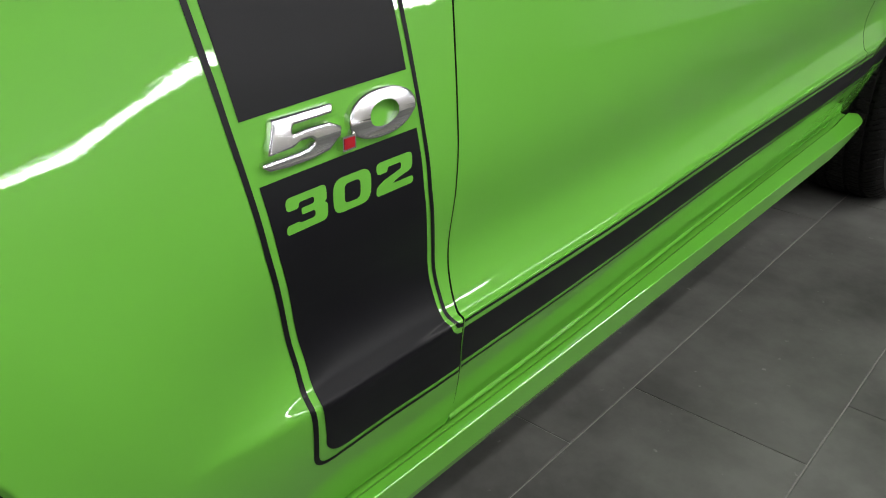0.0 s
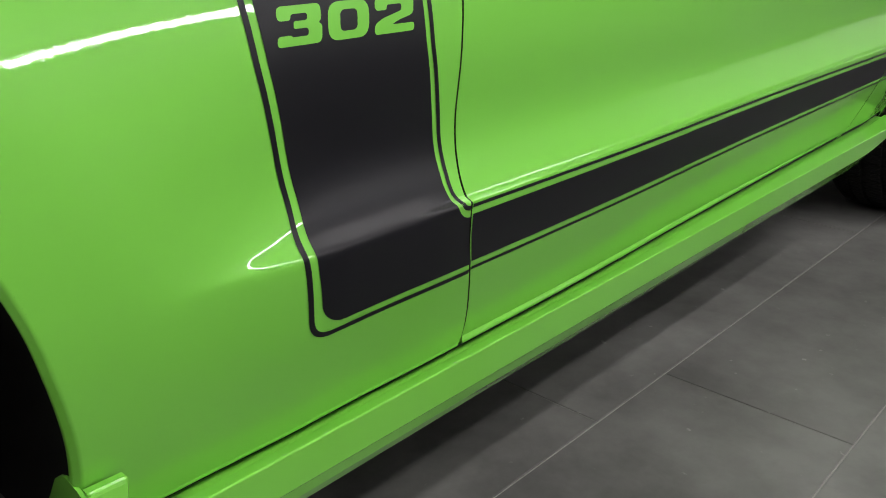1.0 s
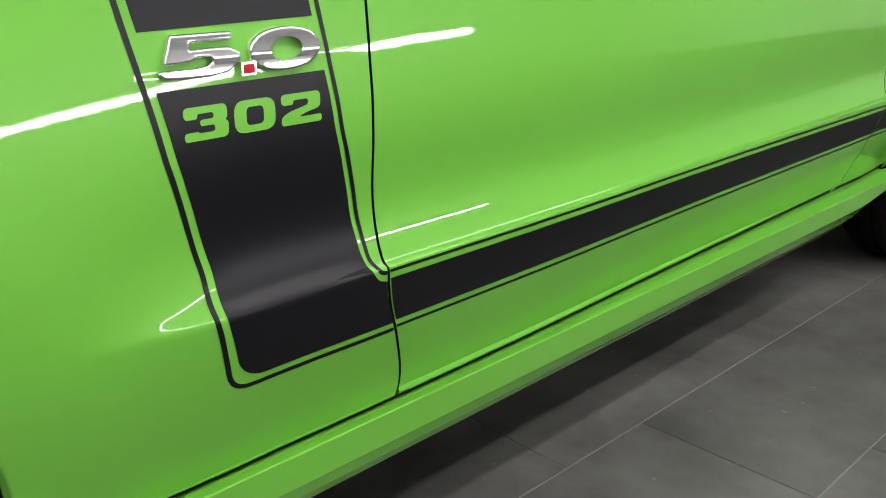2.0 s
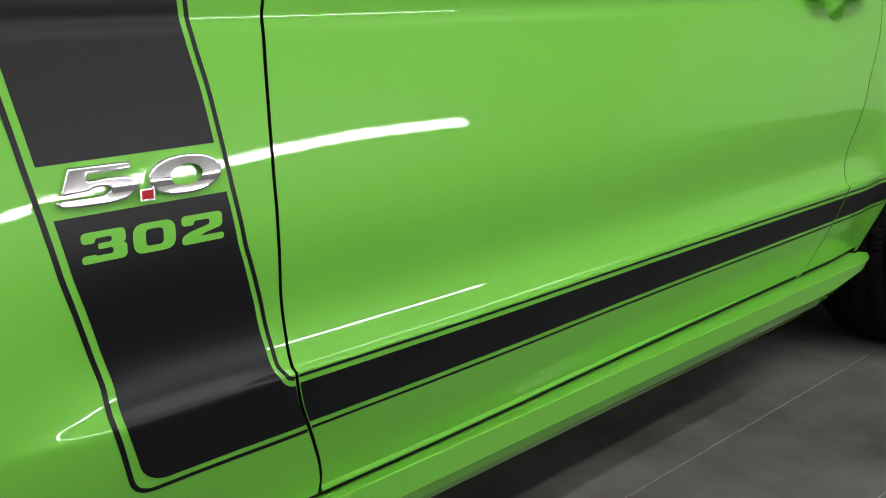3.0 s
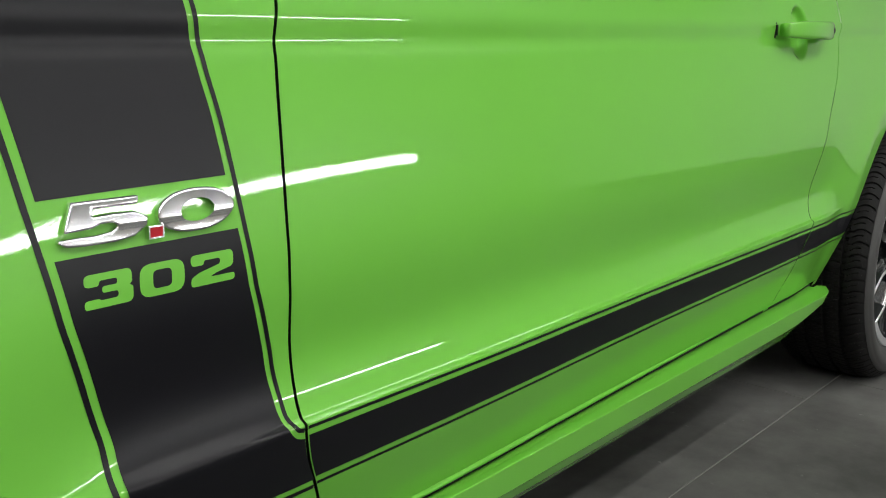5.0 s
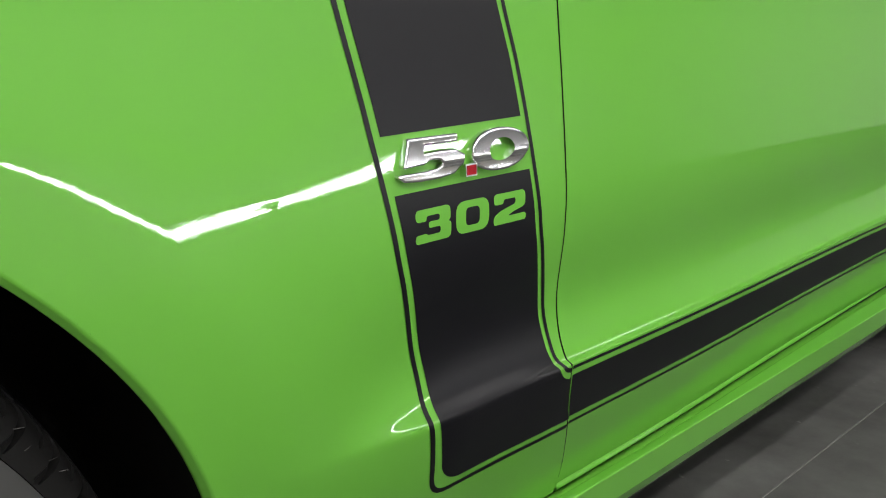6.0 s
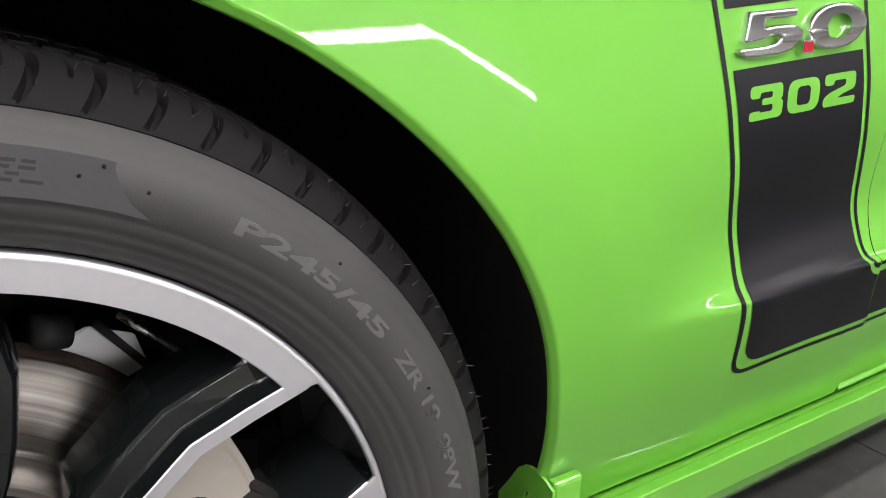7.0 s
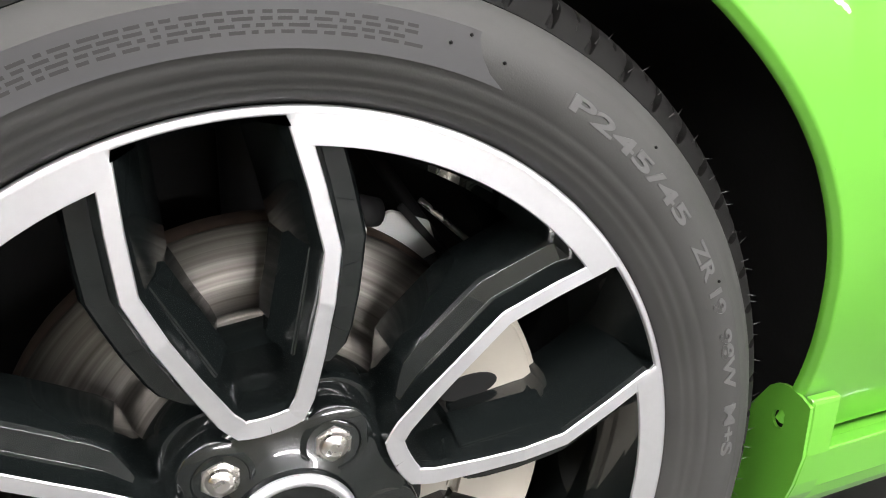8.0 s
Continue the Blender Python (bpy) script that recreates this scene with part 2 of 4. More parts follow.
def skin(x, z):
    x, z = np.asarray(x, float), np.asarray(z, float)
    zz = flat_z(x, z)
    w = smoothstep(0.345, 0.685, x) * (1 - smoothstep(2.12, 2.30, x))
    d = smoothstep(0.66, 0.735, x)
    deep = np.where(zz < 0.66, (1 - d) * np.interp(zz, ZS, BROAD) + d * (np.interp(zz, ZS, CREASED) + np.interp(zz, ZS, LIP)), np.interp(zz, ZS, CREASED))
    w = w + (smoothstep(0.430, 0.610, x) - w) * (1 - smoothstep(0.57, 0.66, zz)) * (x < 1.5)
    y = plan(x) + 0.003 + w * deep + (1 - w) * np.interp(zz, ZS, PLAIN)
    y = y + 0.0034 * np.tanh((zz - 0.645) / 0.06) * (1 - smoothstep(0.45, 0.90, x))
    dip = smoothstep(0.33, 0.39, x) * (1 - smoothstep(0.41, 0.53, x))
    y = y + dip * 0.0015 * (1 + np.tanh((zz - 0.701) / 0.020))
    y = y + 0.0002 * (1 + np.tanh((zz - 0.664) / 0.020)) * smoothstep(0.36, 0.42, x) * (1 - smoothstep(0.50, 0.58, x))
    # bowl behind the door handle
    q = np.hypot((x - 1.990) / 0.050, (z - 0.870) / 0.055)
    y = y + 0.014 * (1 - smoothstep(0.60, 1.0, q))
    for cx in (0.0, BASE):
        dx, dz = x - cx, z - ZW
        d = np.hypot(dx, dz) - (R_REAR if cx else R_ARCH)
        ang = np.degrees(np.arctan2(dz, np.abs(dx) + 1e-9))
        f = 0
        for e in (-0.012, -0.009, -0.006, -0.003, 0.0, 0.003, 0.006, 0.009, 0.012):
            s = np.clip(1 - (d + e) / 0.28, 0, 1.2)
            f = f + np.where(d + e > 0.055, 0.01906 * s ** 2.35, 0.01140 - 0.03 * (0.055 - d - e)) / 9
        y = y - (1.4 if cx else 1.0) * f * (0.35 + 0.65 * smoothstep(-5, 25, ang))
    return y


def skin_normal(x, z):
    e = 0.0008
    dx = (skin(x + e, z) - skin(x - e, z)) / (2 * e)
    dz = (skin(x, z + e) - skin(x, z - e)) / (2 * e)
    n = np.stack([dx, -np.ones_like(dx), dz], -1)
    return n / np.linalg.norm(n, axis=-1, keepdims=True)


def patch(X, Z, lift=0.0):
    """Vertices and normals of a grid of (x, z) on the skin, raised by lift."""
    n = skin_normal(X, Z)
    up = lift(X)[..., None] if callable(lift) else lift
    v = np.stack([X, skin(X, Z), Z], -1) + up * n
    return v.reshape(-1, 3), n.reshape(-1, 3)


def door_lift(X, extra=0.0):
    """The door sits deeper than the fender at its front edge and flush with the quarter panel."""
    return extra - SINK * (1 - smoothstep(1.3, 1.95, X))


ROLL = 0.004     # radius of the wheel arches' rolled edge


def sheet(name, grids, mat, parent, label="", lift=0.0, rim=0.0012, rims=(), arch=None):
    """Skin grids joined into one panel. rims: border loops (x, z) from which a flange is turned inwards."""
    V, N, F = [], [], []
    count = 0
    for X, Z in grids:
        v, n = patch(X, Z, lift)
        F += grid_faces(*X.shape, count)
        V.append(v), N.append(n)
        count += len(v)
    for x, z, roll in [(*r, 0.0) for r in rims] + ([(*arch, ROLL)] if arch else []):
        x, z = np.asarray(x, float), np.asarray(z, float)
        n = skin_normal(x, z)
        a = np.stack([x, skin(x, z), z], -1)
        t = np.gradient(a, axis=0)
        side = np.cross(t, n)
        side /= np.linalg.norm(side, axis=1, keepdims=True)
        if roll:
            # the arch's edge is rolled inwards to half a right angle, then runs straight
            turns = [k * math.pi / 20 for k in range(6)]
            rings = [a + side * roll * math.sin(q) - n * roll * (1 - math.cos(q)) for q in turns]
            rings += [rings[-1] + (side - n) * 0.0028, rings[-1] + (side - n) * 0.0028 - n * 0.006]
            facing = [n * math.cos(q) + side * math.sin(q) for q in turns] + [(n + side) * 0.7071, side]
        else:
            rings, facing = [a, a - n * rim], [side, side]
        v = np.concatenate(rings)
        F += [tuple(reversed(f)) for f in grid_faces(len(rings), len(x), count)]
        V.append(v), N.append(np.concatenate(facing))
        count += len(v)
    return mesh_object(name, np.concatenate(V), F, mat, parent, label, True, np.concatenate(N))


def curve_x(pairs):
    """x of an upright edge by height."""
    z, x = np.array(sorted(pairs), float).T
    fine = np.linspace(z[0], z[-1], 400)
    k = np.hanning(21)
    xs = np.convolve(np.pad(np.interp(fine, z, x), 10, mode="reflect", reflect_type="odd"), k / k.sum(), mode="valid")
    return lambda zz: np.interp(zz, fine, xs)


gap_front = curve_x([(1.06, 0.775), (0.86, 0.7545), (0.815, 0.748), (0.79, 0.7460), (0.75, 0.7415), (0.70, 0.737), (0.65, 0.734), (0.60, 0.7335), (0.55, 0.737),
                     (0.51, 0.7415), (0.49, 0.7415), (0.47, 0.7395), (0.455, 0.740), (0.43, 0.747), (0.415, 0.752), (0.385, 0.766), (0.36, 0.777), (0.335, 0.788),
                     (0.305, 0.797), (0.26, 0.797)])
gap_rear = curve_x([(1.06, 2.19), (0.95, 2.227), (0.89, 2.238), (0.79, 2.1896), (0.71, 2.134), (0.62, 2.097), (0.56, 2.080), (0.505, 2.062), (0.485, 2.054), (0.46, 2.046), (0.42, 2.038),
                    (0.3865, 2.031), (0.36, 2.021), (0.26, 2.000)])
GAP_W = 0.0025
SINK = 0.0026     # the door's front edge sits a little deeper than the fender
GAP_R = 0.0013
Z_TOP = 0.99


def z_rows(top, low, step=0.006):
    """Heights, closer together near the two creases."""
    z, out = low, [low]
    while z < top:
        near = min(abs(z - 0.468), abs(z - 0.50), abs(z - 0.806)) < 0.045
        z += step / 6 if 0.455 < z < 0.505 else step / 3 if near else step
        out.append(min(z, top))
    return np.array(out)


def sill(x):
    """Lower edge of the body above the side skirt."""
    return 0.2965 + 0.0240 * (np.asarray(x, float) - 1.2)


def upright_grid(xa, xb, nx, top=Z_TOP, step=0.005):
    s = np.linspace(0, 1, nx)
    t = z_rows(top, 0.29, step)
    t = (t - 0.29) / (top - 0.29)
    zr = 0.29 + t * (top - 0.29)
    Z = np.repeat(zr[:, None], nx, 1)
    X = xa(Z[:, 0])[:, None] * (1 - s) + xb(Z[:, 0])[:, None] * s
    low = sill(X)
    Z = low + (Z - 0.29) / (top - 0.29) * (top - low)
    X = xa(Z) * (1 - s) + xb(Z) * s
    return X, Z


def border(X, Z):
    """The four sides of a grid, as loops for flanges."""
    return [(X[0], Z[0]), (X[:, -1], Z[:, -1]), (X[-1, ::-1], Z[-1, ::-1]), (X[::-1, 0], Z[::-1, 0])]


car = tagged(new("car"), "bright green coupe with matte black side stripes, parked on tiles", "car")

# front fender: rear part as a grid, the rest fanned round the wheel arch
X_SEAM = 0.412
gA = upright_grid(lambda z: 0 * z + X_SEAM, lambda z: gap_front(z) - GAP_W, 110, step=0.0035)


def arch_radius(a, cx=0.0):
    """Radius of the arch's edge: wider towards its foot."""
    if cx:
        return R_REAR + 0.026 * (1 - smoothstep(math.radians(-8), math.radians(16), a))
    return R_ARCH + 0.010 * (1 - smoothstep(math.radians(-6), math.radians(14), a))


def fan(cx, x_lo, x_hi, low_left, low_right, na=640, nr=130, flip=False):
    """Rays from the arch's edge out to the sheet's limits."""
    a0 = math.asin((low_right - ZW) / R_ARCH)
    a1 = math.pi - math.asin((low_left - ZW) / R_ARCH)
    ang = np.linspace(a0, a1, na)
    c, s = np.cos(ang), np.sin(ang)
    with np.errstate(divide="ignore"):
        reach = np.minimum(np.where(c > 0, (x_hi - cx) / c, (x_lo - cx) / c), np.where(s > 0, (Z_TOP - ZW) / np.maximum(s, 1e-9), 1e9))
    t = np.linspace(0, 1, nr) ** 1.25
    edge = arch_radius(np.where(c > 0, ang, math.pi - ang), cx)
    r = edge[:, None] + (reach - edge)[:, None] * t
    return cx + r * c[:, None], ZW + r * s[:, None]


gB = fan(0.0, -0.72, X_SEAM, 0.25, 0.300, 1100, 210)
ang = np.linspace(math.asin((0.300 - ZW) / R_ARCH), math.pi - math.asin((0.25 - ZW) / R_ARCH), 300)
RA = arch_radius(np.minimum(ang, math.pi - ang))
arch_loop = (RA * np.cos(ang), ZW + RA * np.sin(ang))
fender = sheet("front_fender", [gA, gB], PAINT, car, "glossy green front fender", rims=[border(*gA)[0]], arch=(arch_loop[0][::-1], arch_loop[1][::-1]))
gD = upright_grid(lambda z: gap_front(z) + GAP_W, lambda z: gap_rear(z) - GAP_R, 320, step=0.004)
door = sheet("door", [gD], PAINT, car, "glossy green door", lift=door_lift)
gQ = upright_grid(lambda z: gap_rear(z) + GAP_R, lambda z: 0 * z + BASE - 0.43, 40, step=0.004)
gR = fan(BASE, BASE - 0.43, 3.42, 0.312, 0.25)
ang_r = np.linspace(math.asin((0.25 - ZW) / R_ARCH), math.pi - math.asin((0.312 - ZW) / R_ARCH), 300)
RA = arch_radius(np.minimum(ang_r, math.pi - ang_r), BASE)
rear_loop = (BASE + RA * np.cos(ang_r), ZW + RA * np.sin(ang_r))
quarter = sheet("quarter_panel", [gQ, gR], PAINT, car, "glossy green rear quarter panel", rims=[border(*gQ)[0]], arch=(rear_loop[0][::-1], rear_loop[1][::-1]))


# dark channel behind the shut lines
def backing(name, xs, half, deep, mat):
    z = np.linspace(0.30, Z_TOP, 160)
    x = xs(z)
    X = np.stack([x - half, x + half], 1)
    Z = np.stack([z, z], 1)
    v, n = patch(X, Z, -deep)
    mesh_object(name, v, grid_faces(len(z), 2), mat, car, "dark shut line channel")


backing("shut_channel", gap_front, 0.02, 0.0135, GAP)
backing("shut_channel", gap_rear, 0.012, 0.0052, PAINT)

# inner wheel housings, underbody and the closed top of the shell
def liner(cx):
    a = np.linspace(math.radians(-16), math.radians(196), 80)
    V = []
    edge = R_REAR + 0.012 if cx else R_ARCH
    for r, dy, y in ((edge + 0.004, 0.006, 0), (edge + 0.030, 0.008, 0), (edge + 0.030, 0, 0.10), (edge + 0.022, 0, 0.30), (0.02, 0, 0.30)):
        for t in a:
            rr = max(r, edge + 0.030) if math.sin(t) < -0.01 and r > 0.1 else r
            x, z = cx + rr * math.cos(t), ZW + rr * math.sin(t)
            V.append((x, float(skin(x, z)) + dy if dy else y, z))
    mesh_object("wheel_liner", V, grid_faces(5, len(a)), LINER, car, "black plastic wheel arch liner")


liner(0.0)
liner(BASE)
for b in ((0.45, BASE - 0.55, 0.20, 1.65, 0.20, 0.42), (-0.72, 0.45, 0.32, 1.53, 0.19, 0.60), (BASE - 0.45, 3.40, 0.32, 1.53, 0.19, 0.60)):
    bm = bmesh.new()
    box(bm, *b)
    part("underbody", bm, UNDER, car, "black underbody")

# rest of the shell: far flank, bonnet, cabin, deck and the two ends
FAR = 1.85
for nm, loops, lab in (("far_fender", gB, "glossy green front fender"), ("far_door", gD, "glossy green door"), ("far_quarter", gR, "glossy green rear quarter panel")):
    X, Z = loops[0][::4, ::4], loops[1][::4, ::4]
    if nm == "far_fender":
        X, Z = np.where(X > X_SEAM - 0.002, X_SEAM + 0.31, X), Z
    if nm == "far_quarter":
        X = np.where(X < BASE - 0.43 + 0.002, BASE - 0.60, X)
    V = np.stack([X, FAR - skin(X, Z), Z], -1).reshape(-1, 3)
    mesh_object(nm, V, [tuple(reversed(f)) for f in grid_faces(*X.shape)], PAINT, car, lab)


def across(name, xs, crown, mat, label, top=Z_TOP):
    """A crowned sheet from flank to flank."""
    u = np.linspace(0, 1, 25)
    V = []
    for x in xs:
        y0 = float(skin(x, Z_TOP))
        V += [(x, y0 + (FAR - 2 * y0) * s, top + crown(x) * (1 - (2 * s - 1) ** 4)) for s in u]
    return mesh_object(name, V, [tuple(reversed(f)) for f in grid_faces(len(xs), 25)], mat, car, label)


across("bonnet", np.linspace(-0.72, 0.72, 20), lambda x: 0.05 * (1 - (x / 1.6) ** 2), PAINT, "glossy green bonnet")
across("boot_lid", np.linspace(2.72, 3.42, 12), lambda x: 0.05, PAINT, "glossy green boot lid")
# cabin: dark glass all round under a green roof
rings = []
for z, xa, xb, y0 in ((Z_TOP - 0.002, 0.72, 2.74, 0.075), (1.16, 1.10, 2.52, 0.165), (1.325, 1.50, 2.30, 0.27)):
    ring = []
    for t in np.linspace(0, 2 * math.pi, 65)[:-1]:
        c, q = math.cos(t), math.sin(t)
        ring.append(((xa + xb) / 2 + (xb - xa) / 2 * math.copysign(abs(c) ** 0.35, c), FAR / 2 + (FAR / 2 - y0) * math.copysign(abs(q) ** 0.35, q), z))
    rings.append(ring)
V = [p for r in rings for p in r]
F = [(i * 64 + k, i * 64 + (k + 1) % 64, (i + 1) * 64 + (k + 1) % 64, (i + 1) * 64 + k) for i in range(2) for k in range(64)]
mesh_object("cabin_glass", V, F, GLOSSBLACK, car, "dark cabin windows")
V, F = list(rings[2]), []
for i, (k, z) in enumerate(((0.9, 1.350), (0.6, 1.372), (0.02, 1.380))):
    V += [(1.90 + (x - 1.90) * k, FAR / 2 + (y - FAR / 2) * k, z) for x, y, _ in rings[2]]
F = [(i * 64 + k, i * 64 + (k + 1) % 64, (i + 1) * 64 + (k + 1) % 64, (i + 1) * 64 + k) for i in range(3) for k in range(64)]
mesh_object("roof", V, F, PAINT, car, "glossy green roof")
for nm, x0, d in (("front_bumper", -0.72, -1), ("rear_bumper", 3.42, 1)):
    u, zz = np.linspace(0, 1, 25), np.linspace(0.22, Z_TOP, 20)
    V = []
    for z in zz:
        y0 = float(skin(x0, z))
        bulge = 0.14 - 0.10 * ((z - 0.5) / 0.5) ** 2
        V += [(x0 + d * bulge * (1 - (2 * s - 1) ** 6), y0 + (FAR - 2 * y0) * s, z) for s in u]
    F = grid_faces(20, 25)
    mesh_object(nm, V, F if d < 0 else [tuple(reversed(f)) for f in F], PAINT, car, "glossy green bumper cover")

# ---- stripes, laid on the skin ----
DECAL = 0.0005


def ribbon(name, path, width, mat, parent, label="", lift=DECAL):
    """A band of a width along a path of (x, z) on the skin."""
    p = np.array(path, float)
    t = np.gradient(p, axis=0)
    n = np.stack([-t[:, 1], t[:, 0]], 1) / np.linalg.norm(t, axis=1, keepdims=True)
    G = np.stack([p + n * width * s for s in (-0.5, 0.0, 0.5)], 1)
    v, nn = patch(G[..., 0], G[..., 1], lift)
    F = grid_faces(len(p), 3)
    a, b, c = (Vector(v[i]) for i in F[0][:3])
    if (b - a).cross(c - a).y > 0:
        F = [tuple(reversed(f)) for f in F]
    return mesh_object(name, v, F, mat, parent, label, True, nn)


def dense(path, step=0.002):
    p = np.array(path, float)
    s = np.concatenate([[0], np.cumsum(np.linalg.norm(np.diff(p, axis=0), axis=1))])
    k = np.linspace(0, s[-1], max(2, int(s[-1] / step)))
    return np.stack([np.interp(k, s, p[:, 0]), np.interp(k, s, p[:, 1])], 1)


def rounded(path, radius, steps=10):
    """A polyline with its inner corners rounded."""
    p = [Vector(q) for q in path]
    out = [p[0]]
    for a, b, c in zip(p, p[1:], p[2:]):
        u, w = (a - b).normalized(), (c - b).normalized()
        half = math.acos(max(-1, min(1, u.dot(w)))) / 2
        d = min(radius / math.tan(half), 0.45 * (a - b).length, 0.45 * (c - b).length)
        s, e = b + u * d, b + w * d
        for i in range(steps + 1):
            k = i / steps
            out.append(s * (1 - k) ** 2 + b * 2 * k * (1 - k) + e * k ** 2)
    out.append(p[-1])
    return [(q.x, q.y) for q in out]


def bar_low(x):
    return 0.3970 + 0.0245 * (np.asarray(x, float) - 0.763)


def bar_top(x):
    return 0.4500 + 0.0195 * (np.asarray(x, float) - 0.742)


LEFT = [(0.486, 0.96), (0.5105, 0.807), (0.5155, 0.775), (0.5205, 0.740), (0.5290, 0.684), (0.5362, 0.642), (0.5442, 0.594), (0.5560, 0.549), (0.5696, 0.4955), (0.5705, 0.461), (0.5820, 0.42), (0.590, 0.38)]
RIGHT = [(0.640, 0.96), (0.6645, 0.814), (0.6685, 0.776), (0.6745, 0.74), (0.6795, 0.69), (0.684, 0.648), (0.6910, 0.597), (0.7085, 0.536), (0.7165, 0.490), (0.718, 0.446)]
x_left = curve_x([(z, x) for x, z in LEFT])
x_right = curve_x([(z, x) for x, z in RIGHT])
xg = lambda z: gap_front(z) - GAP_W - 0.0005


def block(name, z_low, z_top, label):
    """A piece of the upright stripe between two slanting ends."""
    t = np.linspace(0, 1, 90)
    s = np.linspace(0, 1, 24)
    Zc = z_low + (z_top - z_low) * t
    X = x_left(Zc)[:, None] * (1 - s) + x_right(Zc)[:, None] * s
    Z = Zc[:, None] + 0.052 * (X - 0.606)
    X = x_left(Z) * (1 - s) + x_right(Z) * s
    v, n = patch(X, Z, DECAL)
    return mesh_object(name, v, grid_faces(*X.shape), STRIPE, fender, label, True, n)


block("upper_stripe", 0.6875, 0.965, "matte black upright stripe, upper piece")
# lower piece: runs down and turns rearwards into the bar
zb = np.concatenate([np.linspace(0.391, 0.425, 46), np.linspace(0.426, 0.515, 110), np.linspace(0.516, 0.6445, 70)])
rows_x = []
for z in zb:
    lo = float(x_left(z))
    if z < 0.4150:
        k = (0.4150 - z) / 0.024
        lo += 0.024 * (1 - math.sqrt(max(0, 1 - min(1, k) ** 2)))
    hi = float(x_right(z))
    edge = float(xg(z))
    if z < 0.4500:
        hi = edge
    elif z < 0.485:
        k = (z - 0.4500) / 0.035
        hi = hi + (edge - hi) * (1 - math.sqrt(1 - (1 - k) ** 2.4)) if hi < edge else edge
    rows_x.append((lo, hi))
s = np.linspace(0, 1, 30)
X = np.array([[lo + (hi - lo) * k for k in s] for lo, hi in rows_x])
Z = np.repeat(zb[:, None], 30, 1)
Z = Z + np.where(zb[:, None] > 0.55, 0.044 * (X - 0.606) * smoothstep(0.55, 0.64, Z), 0)
low_line = bar_low(X)
Z = np.where(Z < 0.43, low_line + (Z - 0.391) * (0.43 - low_line) / 0.039, Z)
v, n = patch(X, Z, DECAL)
mesh_object("lower_stripe", v, grid_faces(*X.shape), STRIPE, fender, "matte black stripe turning rearwards", True, n)


def bar(name, xa, xb, parent, label):
    t = np.linspace(0, 1, 26)
    s = np.linspace(0, 1, 160)
    X = np.repeat(s[None], 26, 0)
    zc = 0.43
    X = xa(zc) + (xb(zc) - xa(zc)) * X
    for _ in range(2):
        Z = bar_low(X) + (bar_top(X) - bar_low(X)) * t[:, None]
        X = xa(Z) + (xb(Z) - xa(Z)) * s[None]
    v, n = patch(X, Z, (lambda q: door_lift(q, DECAL)) if parent is door else DECAL)
    mesh_object(name, v, grid_faces(*X.shape), STRIPE, parent, label, True, n)


def arch_x(z):
    return BASE - np.sqrt(np.maximum(R_REAR ** 2 - (np.asarray(z, float) - ZW) ** 2, 0)) - 0.002


bar("door_stripe", lambda z: gap_front(z) + GAP_W + 0.0012, lambda z: gap_rear(z) - GAP_R - 0.0018, door, "matte black horizontal stripe")
bar("quarter_stripe", lambda z: gap_rear(z) + GAP_R + 0.0018, arch_x, quarter, "matte black stripe end")
PIN, SPACE = 0.0042, 0.0085
# thin lines that run round the stripe
down = [(float(x_left(z)) - 0.0090, z) for z in np.linspace(0.965, 0.447, 120)]
left_line = dense(down + rounded([(float(x_left(0.445)) - 0.0090, 0.445), (0.5800, 0.3838), (0.65, 0.3858)], 0.024)[1:-1]
                  + [(x, float(bar_low(x)) - SPACE) for x in np.linspace(0.632, float(xg(0.389)), 30)])
ribbon("pinstripe", left_line, PIN + 0.0005, STRIPE, fender, "thin black line")
right_line = dense(rounded([(float(x_right(z)) + 0.0072, z) for z in np.linspace(0.965, 0.50, 90)]
                           + [(0.7235, 0.487), (0.7240, 0.472), (0.7295, 0.4605), (float(xg(0.4585)), 0.4585)], 0.012, 4))
ribbon("pinstripe", right_line, PIN, STRIPE, fender, "thin black line")
for parent, xa, xb in ((door, lambda z: gap_front(z) + GAP_W + 0.0005, lambda z: gap_rear(z) - GAP_R - 0.0005), (quarter, lambda z: gap_rear(z) + GAP_R + 0.0005, arch_x)):
    for f, d in ((bar_top, SPACE), (bar_low, -SPACE)):
        a, b = float(xa(f(0.75 if parent is door else 2.06) + d)), float(xb(f(2.06 if parent is door else 2.3) + d))
        ribbon("pinstripe", [(x, float(f(x)) + d) for x in np.linspace(a, b, 160)], PIN - 0.0006, STRIPE, parent, "thin black line", (lambda q: door_lift(q, DECAL)) if parent is door else DECAL)

# ---- the number on the stripe and the badge ----
def inset(loop, d):
    """A closed loop of (x, z) moved inwards by d."""
    p = np.array(loop, float)
    t = np.roll(p, -1, 0) - np.roll(p, 1, 0)
    t /= np.linalg.norm(t, axis=1, keepdims=True)
    area = np.sum(p[:, 0] * np.roll(p[:, 1], -1) - np.roll(p[:, 0], -1) * p[:, 1])
    return p + math.copysign(d, area) * np.stack([-t[:, 1], t[:, 0]], 1)


